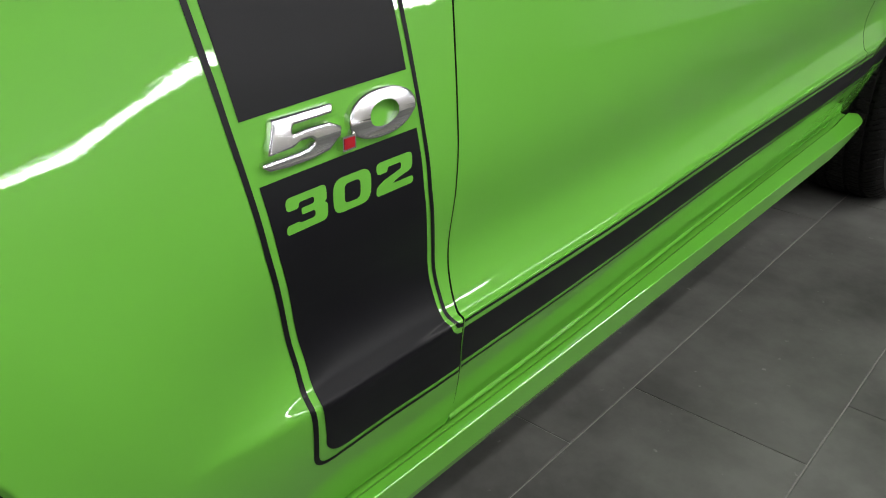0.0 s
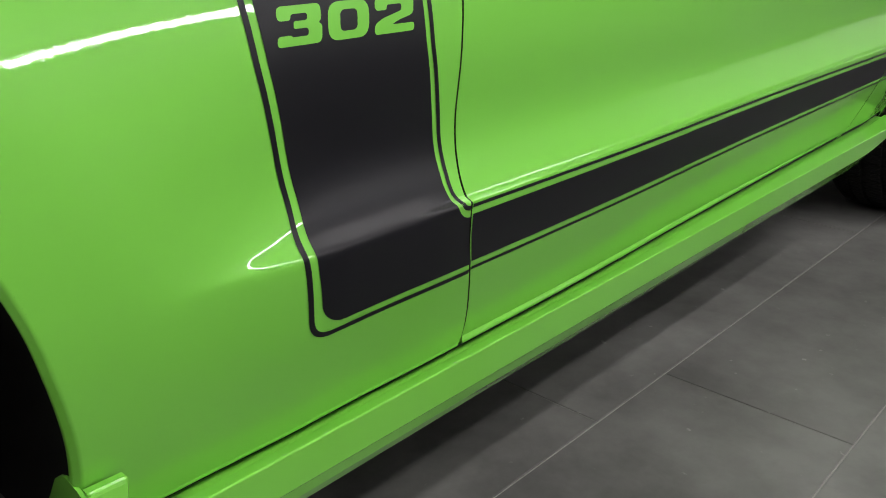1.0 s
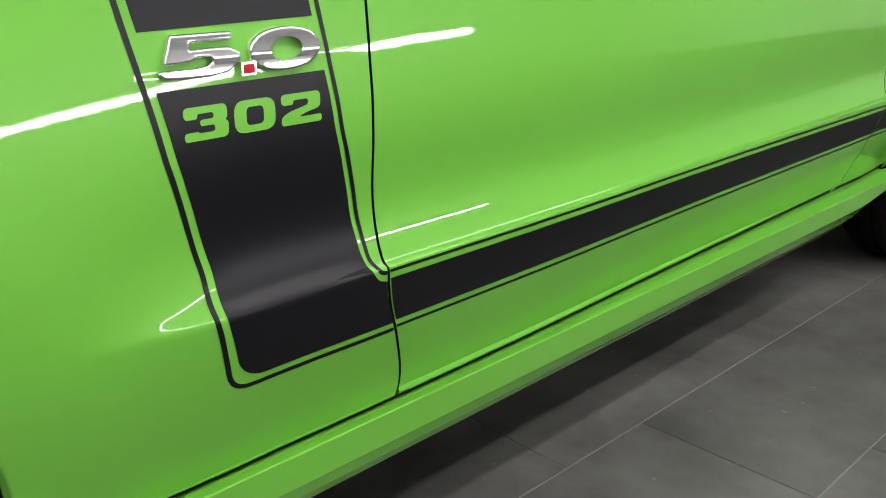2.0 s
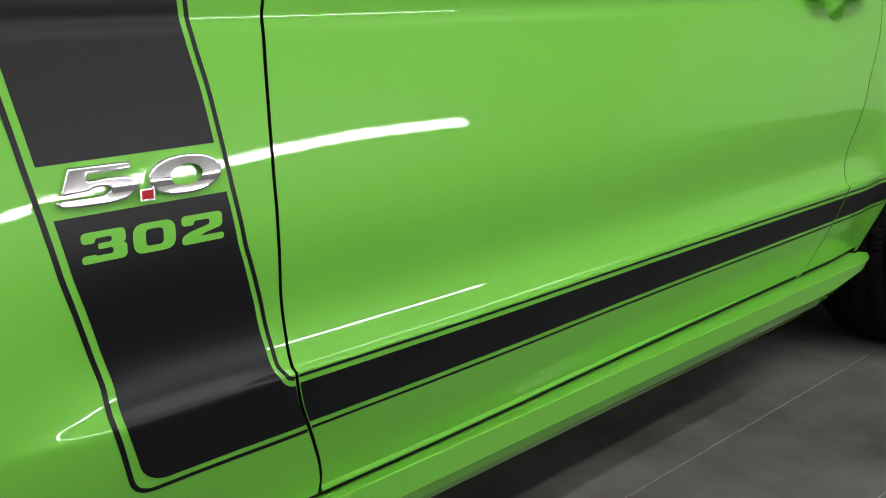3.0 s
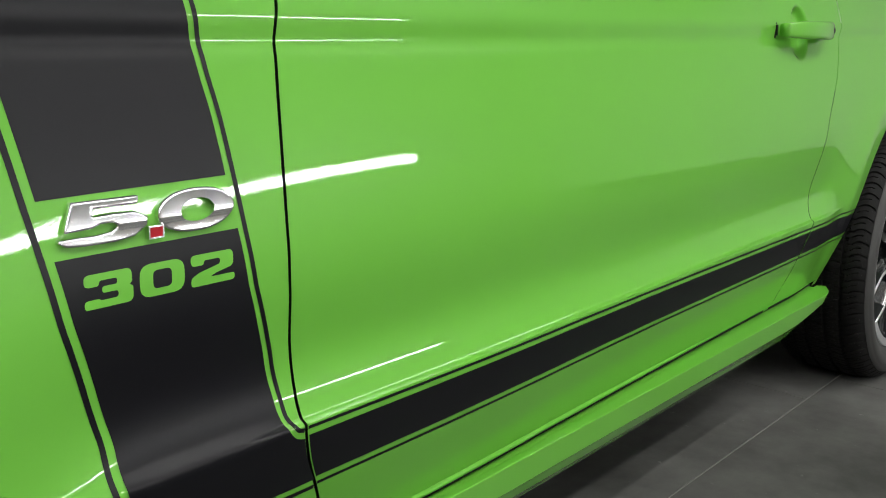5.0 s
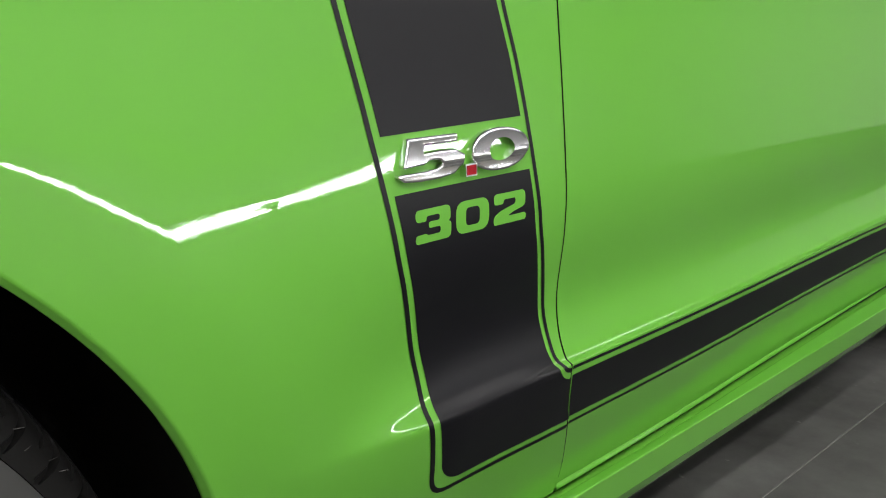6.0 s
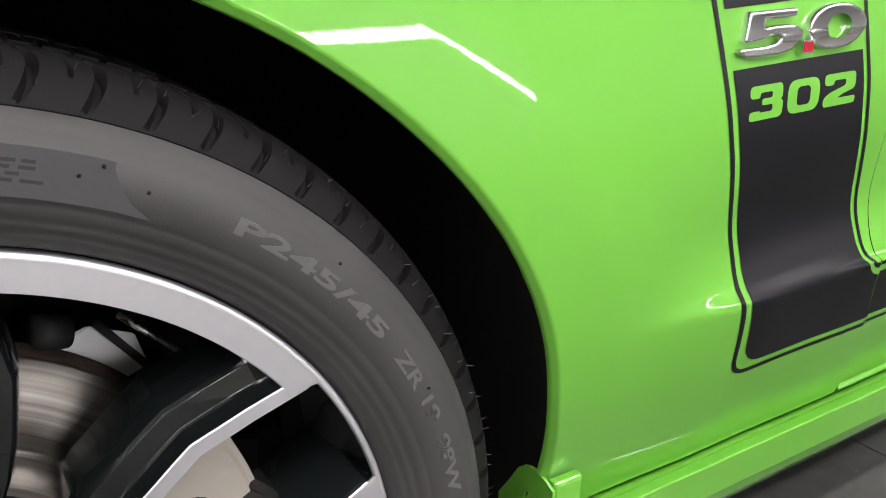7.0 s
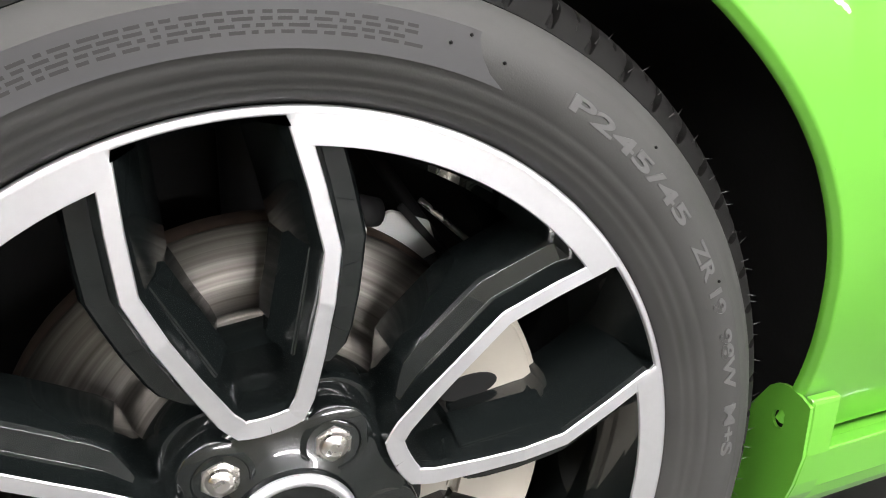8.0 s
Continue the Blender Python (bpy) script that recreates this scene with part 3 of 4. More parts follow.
def cut_face(loops, step=0.0012):
    """Flat face inside the loops of (x, z), cut into level strips."""
    bm = bmesh.new()
    edges = []
    for loop in loops:
        v = [bm.verts.new((x, 0, z)) for x, z in loop]
        edges += [bm.edges.new((v[i], v[(i + 1) % len(v)])) for i in range(len(v))]
    bmesh.ops.triangle_fill(bm, use_beauty=True, edges=edges)
    zs = [v.co.z for v in bm.verts]
    z = min(zs) + step
    while z < max(zs):
        bmesh.ops.bisect_plane(bm, geom=bm.verts[:] + bm.edges[:] + bm.faces[:], dist=1e-6, plane_co=(0, 0, z), plane_no=(0, 0, 1))
        z += step
    return bm


def closed(points, radius, steps=5):
    pts = [tuple(p) for p in points]
    return rounded(pts[-1:] + pts + pts[:1], radius, steps)[1:-1]


THREE = [[(0, 0.64), (0, 1.0), (0.98, 1.0), (0.98, 0.59), (0.92, 0.525), (1.0, 0.46), (1.0, 0), (0, 0), (0, 0.27), (0.30, 0.27), (0.33, 0.22), (0.69, 0.22), (0.69, 0.42), (0.36, 0.42), (0.36, 0.61),
          (0.67, 0.61), (0.67, 0.79), (0.31, 0.79), (0.29, 0.64)]]
ZERO = [[(0, 0), (0, 1), (1, 1), (1, 0)], [(0.29, 0.22), (0.29, 0.78), (0.71, 0.78), (0.71, 0.22)]]
TWO = [[(0, 0.65), (0, 1.0), (1.0, 1.0), (1.0, 0.47), (0.62, 0.345), (0.42, 0.235), (1.03, 0.235), (1.03, 0), (0, 0), (0, 0.29), (0.20, 0.43), (0.68, 0.60), (0.68, 0.79), (0.31, 0.79), (0.29, 0.65)]]
for k, (nm, digit) in enumerate((("digit_three", THREE), ("digit_zero", ZERO), ("digit_two", TWO))):
    x0, z0, w, h = (0.5525, 0.5950, 0.6378)[k], 0.6035 + 0.0012 * k, (0.0372, 0.0372, 0.0382)[k], 0.0250
    loops = []
    for j, outline in enumerate(digit):
        pts = [(u * w, q * h) for u, q in outline]
        loops.append([(x0 + u + 0.06 * q, z0 + q + 0.033 * u) for u, q in closed(pts, (0.0095, 0.0042)[j] if digit is ZERO else 0.0050)])
    bm = cut_face(loops)
    P = np.array([v.co for v in bm.verts])
    v, nn = patch(P[:, 0], P[:, 2], DECAL + 0.0003)
    F = [tuple(q.index for q in f.verts) for f in bm.faces]
    bm.verts.index_update()
    F = [tuple(q.index for q in f.verts) for f in bm.faces]
    bm.free()
    F = [f if (Vector(v[f[1]]) - Vector(v[f[0]])).cross(Vector(v[f[2]]) - Vector(v[f[0]])).y < 0 else tuple(reversed(f)) for f in F]
    mesh_object(nm, v, F, PAINT, fender, "green numeral in the black stripe", True, nn)

badge = new("badge")
badge.parent = car
tagged(badge, "chrome 5.0 badge with a red point")


BX, BZ = 0.5395, 0.6490


def b5(u, q):
    """A point of the badge: u along it and q up it, in metres, with its slant and rise."""
    return (BX + u + 0.12 * q, BZ + q + 0.030 * u)


FACE_Z = np.linspace(-0.004, 0.036, 161)
FACE_TILT = np.interp(FACE_Z, [-0.004, 0.0, 0.004, 0.008, 0.0105, 0.0122, 0.0132, 0.036], [13.0, 12.0, 9.0, 3.0, -12.0, -10.0, 12.5, 17.0])
FACE_Y = np.concatenate([[0], np.cumsum(np.tan(np.radians(FACE_TILT[1:])) * np.diff(FACE_Z))])
FACE_Y -= np.interp(0.0125, FACE_Z, FACE_Y)


def face_y(x, z):
    """Level of the badge's face: a plain upper part, a ridge and a hollow foot."""
    q = z - BZ - 0.030 * (x - BX)
    return float(skin(x, BZ + 0.0155 + 0.030 * (x - BX))) - 0.0074 + float(np.interp(q, FACE_Z, FACE_Y))


def solid(name, loops, height, mat, parent, label=""):
    """A raised figure from one or two loops of (x, z), with rounded shoulders and a domed face."""
    top = [inset(q, 0.0017) for q in loops]
    bm = cut_face(top)
    for v in bm.verts:
        v.co.y = face_y(v.co.x, v.co.z)
    for loop in loops:
        rings = []
        for d, sink in ((0.0017, 0.0), (0.0009, 0.00025), (0.0003, 0.0008), (0.0, 0.0016), (0.0, None)):
            p = inset(loop, d)
            rings.append([bm.verts.new((x, face_y(x, z) + sink if sink is not None else float(skin(x, z)) + 0.001, z)) for x, z in p])
        for a, b in zip(rings, rings[1:]):
            for i in range(len(a)):
                bm.faces.new((a[i], a[(i + 1) % len(a)], b[(i + 1) % len(a)], b[i]))
    bmesh.ops.remove_doubles(bm, verts=bm.verts, dist=1e-5)
    bmesh.ops.recalc_face_normals(bm, faces=bm.faces)
    for e in bm.edges:
        if len(e.link_faces) == 2 and e.calc_face_angle() > 0.7:
            e.smooth = False
    return part(name, bm, mat, parent, label, True)


def loop_of(points, radius, sx, sy, ox, oy):
    pts = [(ox + u * sx, oy + q * sy) for u, q in points]
    return [b5(u, q) for u, q in closed(pts, radius)]


FIVE = [(0.12, 1.0), (0.90, 1.0), (0.88, 0.80), (0.36, 0.80), (0.335, 0.635), (0.58, 0.66), (0.84, 0.64), (0.99, 0.50), (0.99, 0.28), (0.84, 0.06), (0.60, 0.0), (0.28, 0.0), (0.06, 0.04), (-0.03, 0.15), (-0.02, 0.225),
        (0.40, 0.225), (0.56, 0.25), (0.64, 0.36), (0.58, 0.45), (0.44, 0.455), (0.34, 0.375), (0.02, 0.345)]
solid("digit_five", [loop_of(FIVE, 0.0022, 0.0655, 0.0320, 0.0, 0.0)], 0.0046, CHROME, badge, "raised chrome figure")
th = np.linspace(0, 2 * math.pi, 72, endpoint=False)


def oval(a, b, p):
    return [b5(0.1060 + a * math.copysign(abs(math.cos(t)) ** p, math.cos(t)), 0.0155 + b * math.copysign(abs(math.sin(t)) ** p, math.sin(t))) for t in th]


solid("digit_zero", [oval(0.0330, 0.0168, 0.92), oval(0.0160, 0.0106, 0.95)], 0.0046, CHROME, badge, "raised chrome figure")
bm = bmesh.new()
c = [b5(0.0650, -0.0018), b5(0.0775, -0.0018), b5(0.0775, 0.0080), b5(0.0650, 0.0080)]
lo = [bm.verts.new((x, float(skin(x, z)), z)) for x, z in c]
hi = [bm.verts.new((x, float(skin(x, z)) - 0.0064, z)) for x, z in c]
bm.faces.new(hi)
for i in range(4):
    bm.faces.new((lo[i], lo[(i + 1) % 4], hi[(i + 1) % 4], hi[i]))
point = part("point", bm, CHROME, badge, "chrome square frame")
bm = bmesh.new()
c = [b5(0.0664, -0.0005), b5(0.0761, -0.0005), b5(0.0761, 0.0067), b5(0.0664, 0.0067)]
lo = [bm.verts.new((x, float(skin(x, z)) - 0.0062, z)) for x, z in c]
hi = [bm.verts.new((x, float(skin(x, z)) - 0.0068, z)) for x, z in c]
bm.faces.new(hi)
for i in range(4):
    bm.faces.new((lo[i], lo[(i + 1) % 4], hi[(i + 1) % 4], hi[i]))
part("red_inlay", bm, RED, badge, "red enamel inlay")

# ---- side skirt ----
SKIRT_END = 2.285


def skirt():
    """Moulded sill: ledge, crisp edge, upright face, chamfer and underside; its low edge rises to a rounded end at the rear."""
    xs = np.concatenate([np.linspace(0.428, 0.46, 6), np.linspace(0.48, 2.05, 90), np.linspace(2.06, SKIRT_END, 30)])
    V = []
    m = 0
    for x in xs:
        d = x - 1.2
        up = float(smoothstep(2.02, 2.36, x))
        tuck = 0.040 * max(0.0, (x - 2.20) / 0.10) ** 2
        edge = 0.2900 + 0.0215 * d
        mid = 0.2505 + 0.0240 * d + 0.030 * up
        low = 0.2060 + 0.0050 * d + 0.082 * up
        ye, ym, yl = 0.0225 - 0.004 * d + tuck, 0.0300 - 0.005 * d + tuck, 0.0620 + 0.018 * d - 0.02 * up + tuck
        yb = max(float(skin(x, sill(x))), ye + 0.022)
        yi = yb - 0.008
        prof = [(yb + 0.030, edge - 0.004), (yb - 0.002, edge - 0.005), (yi + 0.0010, edge - 0.0008), (yi, edge + 0.0004), (ye + 0.0012, edge + 0.0026), (ye + 0.0003, edge + 0.0020), (ye, edge + 0.0010),
                (ym - 0.0006, mid + 0.0012), (ym, mid), (ym + 0.0012, mid - 0.0014),
                (ym + 0.42 * (yl - ym), mid + 0.52 * (low - mid)), (yl - 0.0014, low + 0.0020), (yl, low), (yl + 0.003, low - 0.0010), (yl + 0.10, low + 0.004)]
        m = len(prof)
        V += [(x, y, z) for y, z in prof]
    F = grid_faces(len(xs), m)
    F += [tuple(range(m)), tuple((len(xs) - 1) * m + i for i in reversed(range(m)))]
    ob = mesh_object("side_skirt", V, F, SKIRTPAINT, car, "glossy green moulded side skirt")
    bm = bmesh.new()
    bm.from_mesh(ob.data)
    bmesh.ops.recalc_face_normals(bm, faces=bm.faces)
    for e in bm.edges:
        if len(e.link_faces) == 2 and e.calc_face_angle() > 0.16:
            e.smooth = False
    bm.to_mesh(ob.data)
    bm.free()
    return ob


side_skirt = skirt()
# upturned front end of the skirt: a tab against the fender and a drilled end plate behind the tyre
bm = bmesh.new()
rings = []
for y, z, x1 in ((0.0600, 0.190, 0.434), (0.0450, 0.205, 0.434), (0.0269, 0.236, 0.432), (0.0215, 0.252, 0.430), (0.0150, 0.2836, 0.4285), (0.0138, 0.310, 0.4290), (0.0140, 0.331, 0.4305), (0.0148, 0.3335, 0.4305), (0.0168, 0.3345, 0.4300)):
    rings.append([bm.verts.new(q + (z,)) for q in ((0.4035, y + 0.0014), (0.4049, y), (x1 - 0.0014, y), (x1, y + 0.0014), (x1, y + 0.006), (0.4035, y + 0.006))])
for p, q in zip(rings, rings[1:]):
    for i in range(6):
        bm.faces.new((p[i], p[(i + 1) % 6], q[(i + 1) % 6], q[i]))
bm.faces.new(rings[0]), bm.faces.new(rings[-1])
part("end_tab", bm, PAINT, side_skirt, "green upturned end of the skirt")
bm = bmesh.new()
outline = [(0.0148, 0.2836), (0.0142, 0.3294), (0.0240, 0.3336), (0.0366, 0.3359), (0.0440, 0.3352), (0.0516, 0.3320), (0.0585, 0.3266), (0.0708, 0.3081), (0.0864, 0.2865), (0.0868, 0.2663), (0.0870, 0.219), (0.0890, 0.188), (0.0600, 0.190), (0.0450, 0.205), (0.0269, 0.236), (0.0215, 0.252)]


def edge_at(ang):
    """The outline's point in a direction from the hole's middle."""
    d, best = Vector((math.cos(ang), math.sin(ang))), None
    for p, q in zip(outline, outline[1:] + outline[:1]):
        a, b_ = Vector(p) - Vector((0.0450, 0.3022)), Vector(q) - Vector((0.0450, 0.3022))
        e = b_ - a
        den = d.x * e.y - d.y * e.x
        if abs(den) > 1e-12:
            k, m = (a.x * e.y - a.y * e.x) / den, (a.x * d.y - a.y * d.x) / den
            if k > 0 and -1e-6 <= m <= 1 + 1e-6 and (best is None or k < best):
                best = k
    return (0.0450 + d.x * best, 0.3022 + d.y * best)


turns = sorted([math.atan2(z - 0.3022, y - 0.0450) for y, z in outline] + list(np.linspace(-math.pi, math.pi, 25)[:-1] + 0.01))
loops = []
for x in (0.4005, 0.4032):
    loops.append([bm.verts.new((x, *edge_at(a))) for a in turns])
    loops.append([bm.verts.new((x, 0.0450 + 0.0062 * math.cos(a), 0.3022 + 0.0080 * math.sin(a))) for a in turns])
for p, q in ((0, 1), (2, 3), (0, 2), (1, 3)):
    for i in range(len(turns)):
        bm.faces.new((loops[p][i], loops[p][(i + 1) % len(turns)], loops[q][(i + 1) % len(turns)], loops[q][i]))
part("end_plate", bm, PAINT, side_skirt, "green drilled end plate")
# rolled lower edge of the body and a black strip as the seam's shade
for nm, xa, xb, parent in (("rolled_edge", 0.432, 0.794, fender), ("rolled_edge", 0.800, 2.024, door), ("rolled_edge", 2.030, 2.296, quarter)):
    xs = np.linspace(xa, xb, 80)
    V, m = [], 7
    for x in xs:
        z = float(sill(x))
        y = float(skin(x, z))
        V += [(x, y + dy, z + dz) for dy, dz in ((0.0, 0.010), (-0.0008, 0.0068), (-0.0013, 0.0036), (-0.0009, 0.0010), (0.0004, -0.0006), (0.004, -0.0012), (0.012, 0.0))]
    ob = mesh_object(nm, V, grid_faces(len(xs), m), PAINT, parent, "rolled lower panel edge")
xs = np.linspace(0.432, 2.296, 60)
V = [(x, float(skin(x, sill(x))) + 0.010, float(sill(x)) + dz) for dz in (0.02, -0.02) for x in xs]
mesh_object("seam_shade", V, grid_faces(2, len(xs)), GAP, car, "black strip for the shade in the skirt seam")

# ---- wheels ----


def polar(r, deg, y):
    a = math.radians(deg)
    return (r * math.cos(a), y, r * math.sin(a))


def lathe(name, prof, mat, parent, label="", n=160, fn=None, smooth=True, twist=None):
    """Turn a profile of (radius, y) round the axle. fn: radius by profile step and angle; twist: turn by y."""
    V = []
    for i, (r, y) in enumerate(prof):
        for k in range(n):
            a = 2 * math.pi * k / n
            rr = r if fn is None else fn(i, r, y, a)
            b = a + (twist(y) if twist else 0.0)
            V.append((rr * math.cos(b), y, rr * math.sin(b)))
    F = [(i * n + k, i * n + (k + 1) % n, (i + 1) * n + (k + 1) % n, (i + 1) * n + k) for i in range(len(prof) - 1) for k in range(n)]
    return mesh_object(name, V, F, mat, parent, label, smooth)


SIDE = [(0.2525, 0.030), (0.2560, 0.012), (0.2585, 0.0035), (0.2612, -0.0008), (0.2634, -0.0022), (0.2644, -0.0033), (0.2664, -0.0043), (0.2690, -0.0051), (0.2700, -0.0063), (0.2726, -0.0073),
        (0.2752, -0.0080), (0.2762, -0.0091), (0.2812, -0.0106), (0.2834, -0.0110), (0.2844, -0.0119), (0.2960, -0.0128), (0.3080, -0.0122), (0.3090, -0.0110),
        (0.3150, -0.0090), (0.3200, -0.0060), (0.3235, -0.0020)]
SHOULDER = [(0.3240, -0.0012), (0.3290, 0.0025), (0.3340, 0.0065), (0.3385, 0.0110), (0.3425, 0.0165), (0.3455, 0.0230), (0.3472, 0.0300), (0.3480, 0.0375), (0.3482, 0.0400)]
SY = np.linspace(-0.0012, 0.0400, 26)
CROWN = [(float(np.interp(y, [q[1] for q in SHOULDER], [q[0] for q in SHOULDER])), float(y)) for y in SY] + [
    (0.3405, 0.0415), (0.3405, 0.0500), (0.3488, 0.0515), (0.3495, 0.0620), (0.3500, 0.0780), (0.3420, 0.0795), (0.3420, 0.0890), (0.3502, 0.0905), (0.3505, 0.1080), (0.3505, 0.1260),
    (0.3420, 0.1275), (0.3420, 0.1370), (0.3500, 0.1385), (0.3490, 0.1620), (0.3405, 0.1640), (0.3405, 0.1720), (0.3482, 0.1735), (0.3455, 0.2000), (0.3340, 0.2180), (0.3000, 0.2330), (0.2525, 0.2150)]
GROOVES = 72


def tread(i, r, y, a):
    """Crescent grooves across the shoulder with a short sipe between them, straight cross cuts further in."""
    u = a * GROOVES / (2 * math.pi)
    if y <= 0.0401:
        s = (y + 0.0012) / 0.034
        if s < 0.03:
            return r
        bow = (2 * s - 1) ** 2
        g = (u + 0.5) % 1.0 - 0.5
        wide = 0.042 + 0.032 * max(0.0, 1 - bow)
        cut = 0.0065 * min(1.0, (s - 0.03) / 0.10) if abs(g) < wide else 0.0
        h = (u + 0.03) % 1.0 - 0.5
        if 0.42 < s < 1.05 and abs(h) < 0.028:
            cut = 0.0035
        return r - cut
    if y > 0.205 or r < 0.34:
        return r
    v = (u + 9.0 * y) % 1.0
    return r - (0.0045 if v < 0.10 else 0.0022 if 0.50 < v < 0.55 else 0.0)


def bowed(y):
    """Turn of the shoulder's grooves along their crescent."""
    s = min((y + 0.0012) / 0.034, 1.0)
    return 0.24 * (2 * s - 1) ** 2 * 2 * math.pi / GROOVES


def sharpen(ob, angle):
    """Hard edges where faces meet at more than an angle."""
    bm = bmesh.new()
    bm.from_mesh(ob.data)
    for e in bm.edges:
        if len(e.link_faces) == 2 and e.calc_face_angle() > angle:
            e.smooth = False
    bm.to_mesh(ob.data)
    bm.free()


def bend(text, size, radius, deg, span, y, raise_by):
    """Letters laid along the sidewall, tops outwards, reading clockwise from deg over span degrees."""
    cu = bpy.data.curves.new("letters", "FONT")
    cu.body, cu.size, cu.extrude, cu.offset = text, size, raise_by, 0.00035
    tmp = bpy.data.objects.new("letters", cu)
    me = bpy.data.meshes.new_from_object(tmp)
    bpy.data.objects.remove(tmp)
    wide = max(v.co.x for v in me.vertices)
    for v in me.vertices:
        a = math.radians(deg - span * v.co.x / wide)
        r = radius + v.co.y
        v.co = Vector((r * math.cos(a), y - v.co.z, r * math.sin(a)))
    return me


def hexnut(bm, cx, cz, y0, r, h, turn=0.0):
    """Six-sided nut with a chamfered crown and a domed cap."""
    def ring(rad, y, flat):
        out = []
        for i in range(24):
            a = 2 * math.pi * i / 24
            k = math.cos(math.pi / 6) / math.cos((a % (math.pi / 3)) - math.pi / 6)
            q = rad * (k * flat + (1 - flat))
            out.append(bm.verts.new((cx + q * math.cos(a + turn), y, cz + q * math.sin(a + turn))))
        return out
    rings = [ring(r, y0, 1), ring(r, y0 - h + 0.001, 1), ring(r * 0.90, y0 - h - 0.0006, 0.5), ring(r * 0.78, y0 - h - 0.0012, 0), ring(r * 0.70, y0 - h - 0.0010, 0), ring(r * 0.66, y0 - h - 0.0026, 0)]
    for k in (0.3, 0.6, 0.85):
        rings.append(ring(r * 0.66 * math.sqrt(1 - k * k), y0 - h - 0.0026 - 0.0045 * k, 0))
    for p, q in zip(rings, rings[1:]):
        for i in range(24):
            bm.faces.new((p[i], p[(i + 1) % 24], q[(i + 1) % 24], q[i]))
    bm.faces.new(rings[-1])


# centre line of one leg of the spoke loop: radius, degrees from the loop's middle
LEG = [(0.2475, 10.9), (0.214, 13.6), (0.180, 16.9), (0.150, 17.0), (0.118, 16.2), (0.090, 14.2), (0.0790, 11.2), (0.0765, 5.0), (0.0760, 0.0)]


def leg_points(sign):
    pts = [(r, sign * d) for r, d in LEG]
    fine = []
    for (r0, d0), (r1, d1) in zip(pts, pts[1:]):
        a, b = Vector(polar(r0, d0, 0)), Vector(polar(r1, d1, 0))
        k = 3
        fine += [a.lerp(b, i / k) for i in range(k)]
    fine.append(Vector(polar(*pts[-1], 0)))
    return fine


def spoke_leg(bm_face, bm_body, base_deg, sign):
    """One leg: narrow bright face on a black body with a stepped ledge on its outer side, falling towards the hub."""
    pts = leg_points(sign)
    rot = Matrix.Rotation(-math.radians(base_deg), 3, "Y")
    n = len(pts)
    rings_f, rings_b = [], []
    for i, p in enumerate(pts):
        t = (pts[min(i + 1, n - 1)] - pts[max(i - 1, 0)]).normalized()
        q = Vector((-t.z, 0, t.x)) * sign
        r = math.hypot(p.x, p.z)
        y = 0.0008 + 0.006 * max(0.0, (0.15 - r) / 0.075)
        hw = 0.0050 + 0.0012 * max(0, (0.14 - r) / 0.07)
        k = float(smoothstep(0.088, 0.125, r))
        rim_k = float(smoothstep(0.225, 0.246, r))
        f = [(-hw, y + 0.0010), (-hw + 0.0007, y), (hw - 0.0007, y), (hw, y + 0.0010)]
        o = -hw
        ledge = y + 0.014 - 0.006 * rim_k
        b = [(o, y + 0.0010), (o - 0.0012 * k, y + 0.0055), (o - 0.0035 * k, ledge - 0.0022), (o - 0.0048 * k, ledge - 0.0004), (o - 0.0165 * k, ledge + 0.0022), (o - 0.0185 * k, ledge + 0.0048),
             (o - 0.0205 * k, ledge + 0.0110), (o - 0.0220 * k, y + 0.045), (o - 0.0220 * k, y + 0.064), (hw + 0.0180 * k, y + 0.064), (hw + 0.0150 * k, y + 0.046), (hw + 0.0095 * k, y + 0.024), (hw + 0.0022, y + 0.0055), (hw, y + 0.0010)]
        rings_f.append([bm_face.verts.new(rot @ (p + q * a + Vector((0, yy, 0)))) for a, yy in f])
        rings_b.append([bm_body.verts.new(rot @ (p + q * a + Vector((0, yy, 0)))) for a, yy in b])
    for bmx, rings in ((bm_face, rings_f), (bm_body, rings_b)):
        for a, b in zip(rings, rings[1:]):
            for k in range(len(a) - 1):
                bmx.faces.new((a[k], a[k + 1], b[k + 1], b[k]))


def flank_panel(w, base_deg, sign):
    """Raised panel on the inner flank of a leg, with a soft rim that catches the light."""
    rot = Matrix.Rotation(-math.radians(base_deg), 3, "Y")
    a, b = (Vector(polar(r, sign * d, 0)) for r, d in ((0.178, 16.9), (0.112, 15.8)))
    t = (b - a).normalized()
    q = Vector((-t.z, 0, t.x)) * sign
    bm = bmesh.new()
    corners = []
    for p, y0, y1 in ((a, 0.012, 0.038), (b, 0.014, 0.040)):
        for y in (y0, y1):
            side = 0.0064 + (y - 0.0055) * 0.40
            corners.append([p + q * (side + lift) + Vector((0, y, 0)) for lift in (-0.002, 0.0010)])
    lo, hi = ([bm.verts.new(rot @ corners[i][k]) for i in (0, 1, 3, 2)] for k in (0, 1))
    bm.faces.new(hi), bm.faces.new(lo)
    for i in range(4):
        bm.faces.new((lo[i], lo[(i + 1) % 4], hi[(i + 1) % 4], hi[i]))
    bmesh.ops.recalc_face_normals(bm, faces=bm.faces)
    bmesh.ops.bevel(bm, geom=list(bm.edges), offset=0.0010, segments=2, affect="EDGES")
    part("flank_panel", bm, GLOSSBLACK, w, "raised black panel on the spoke's flank")


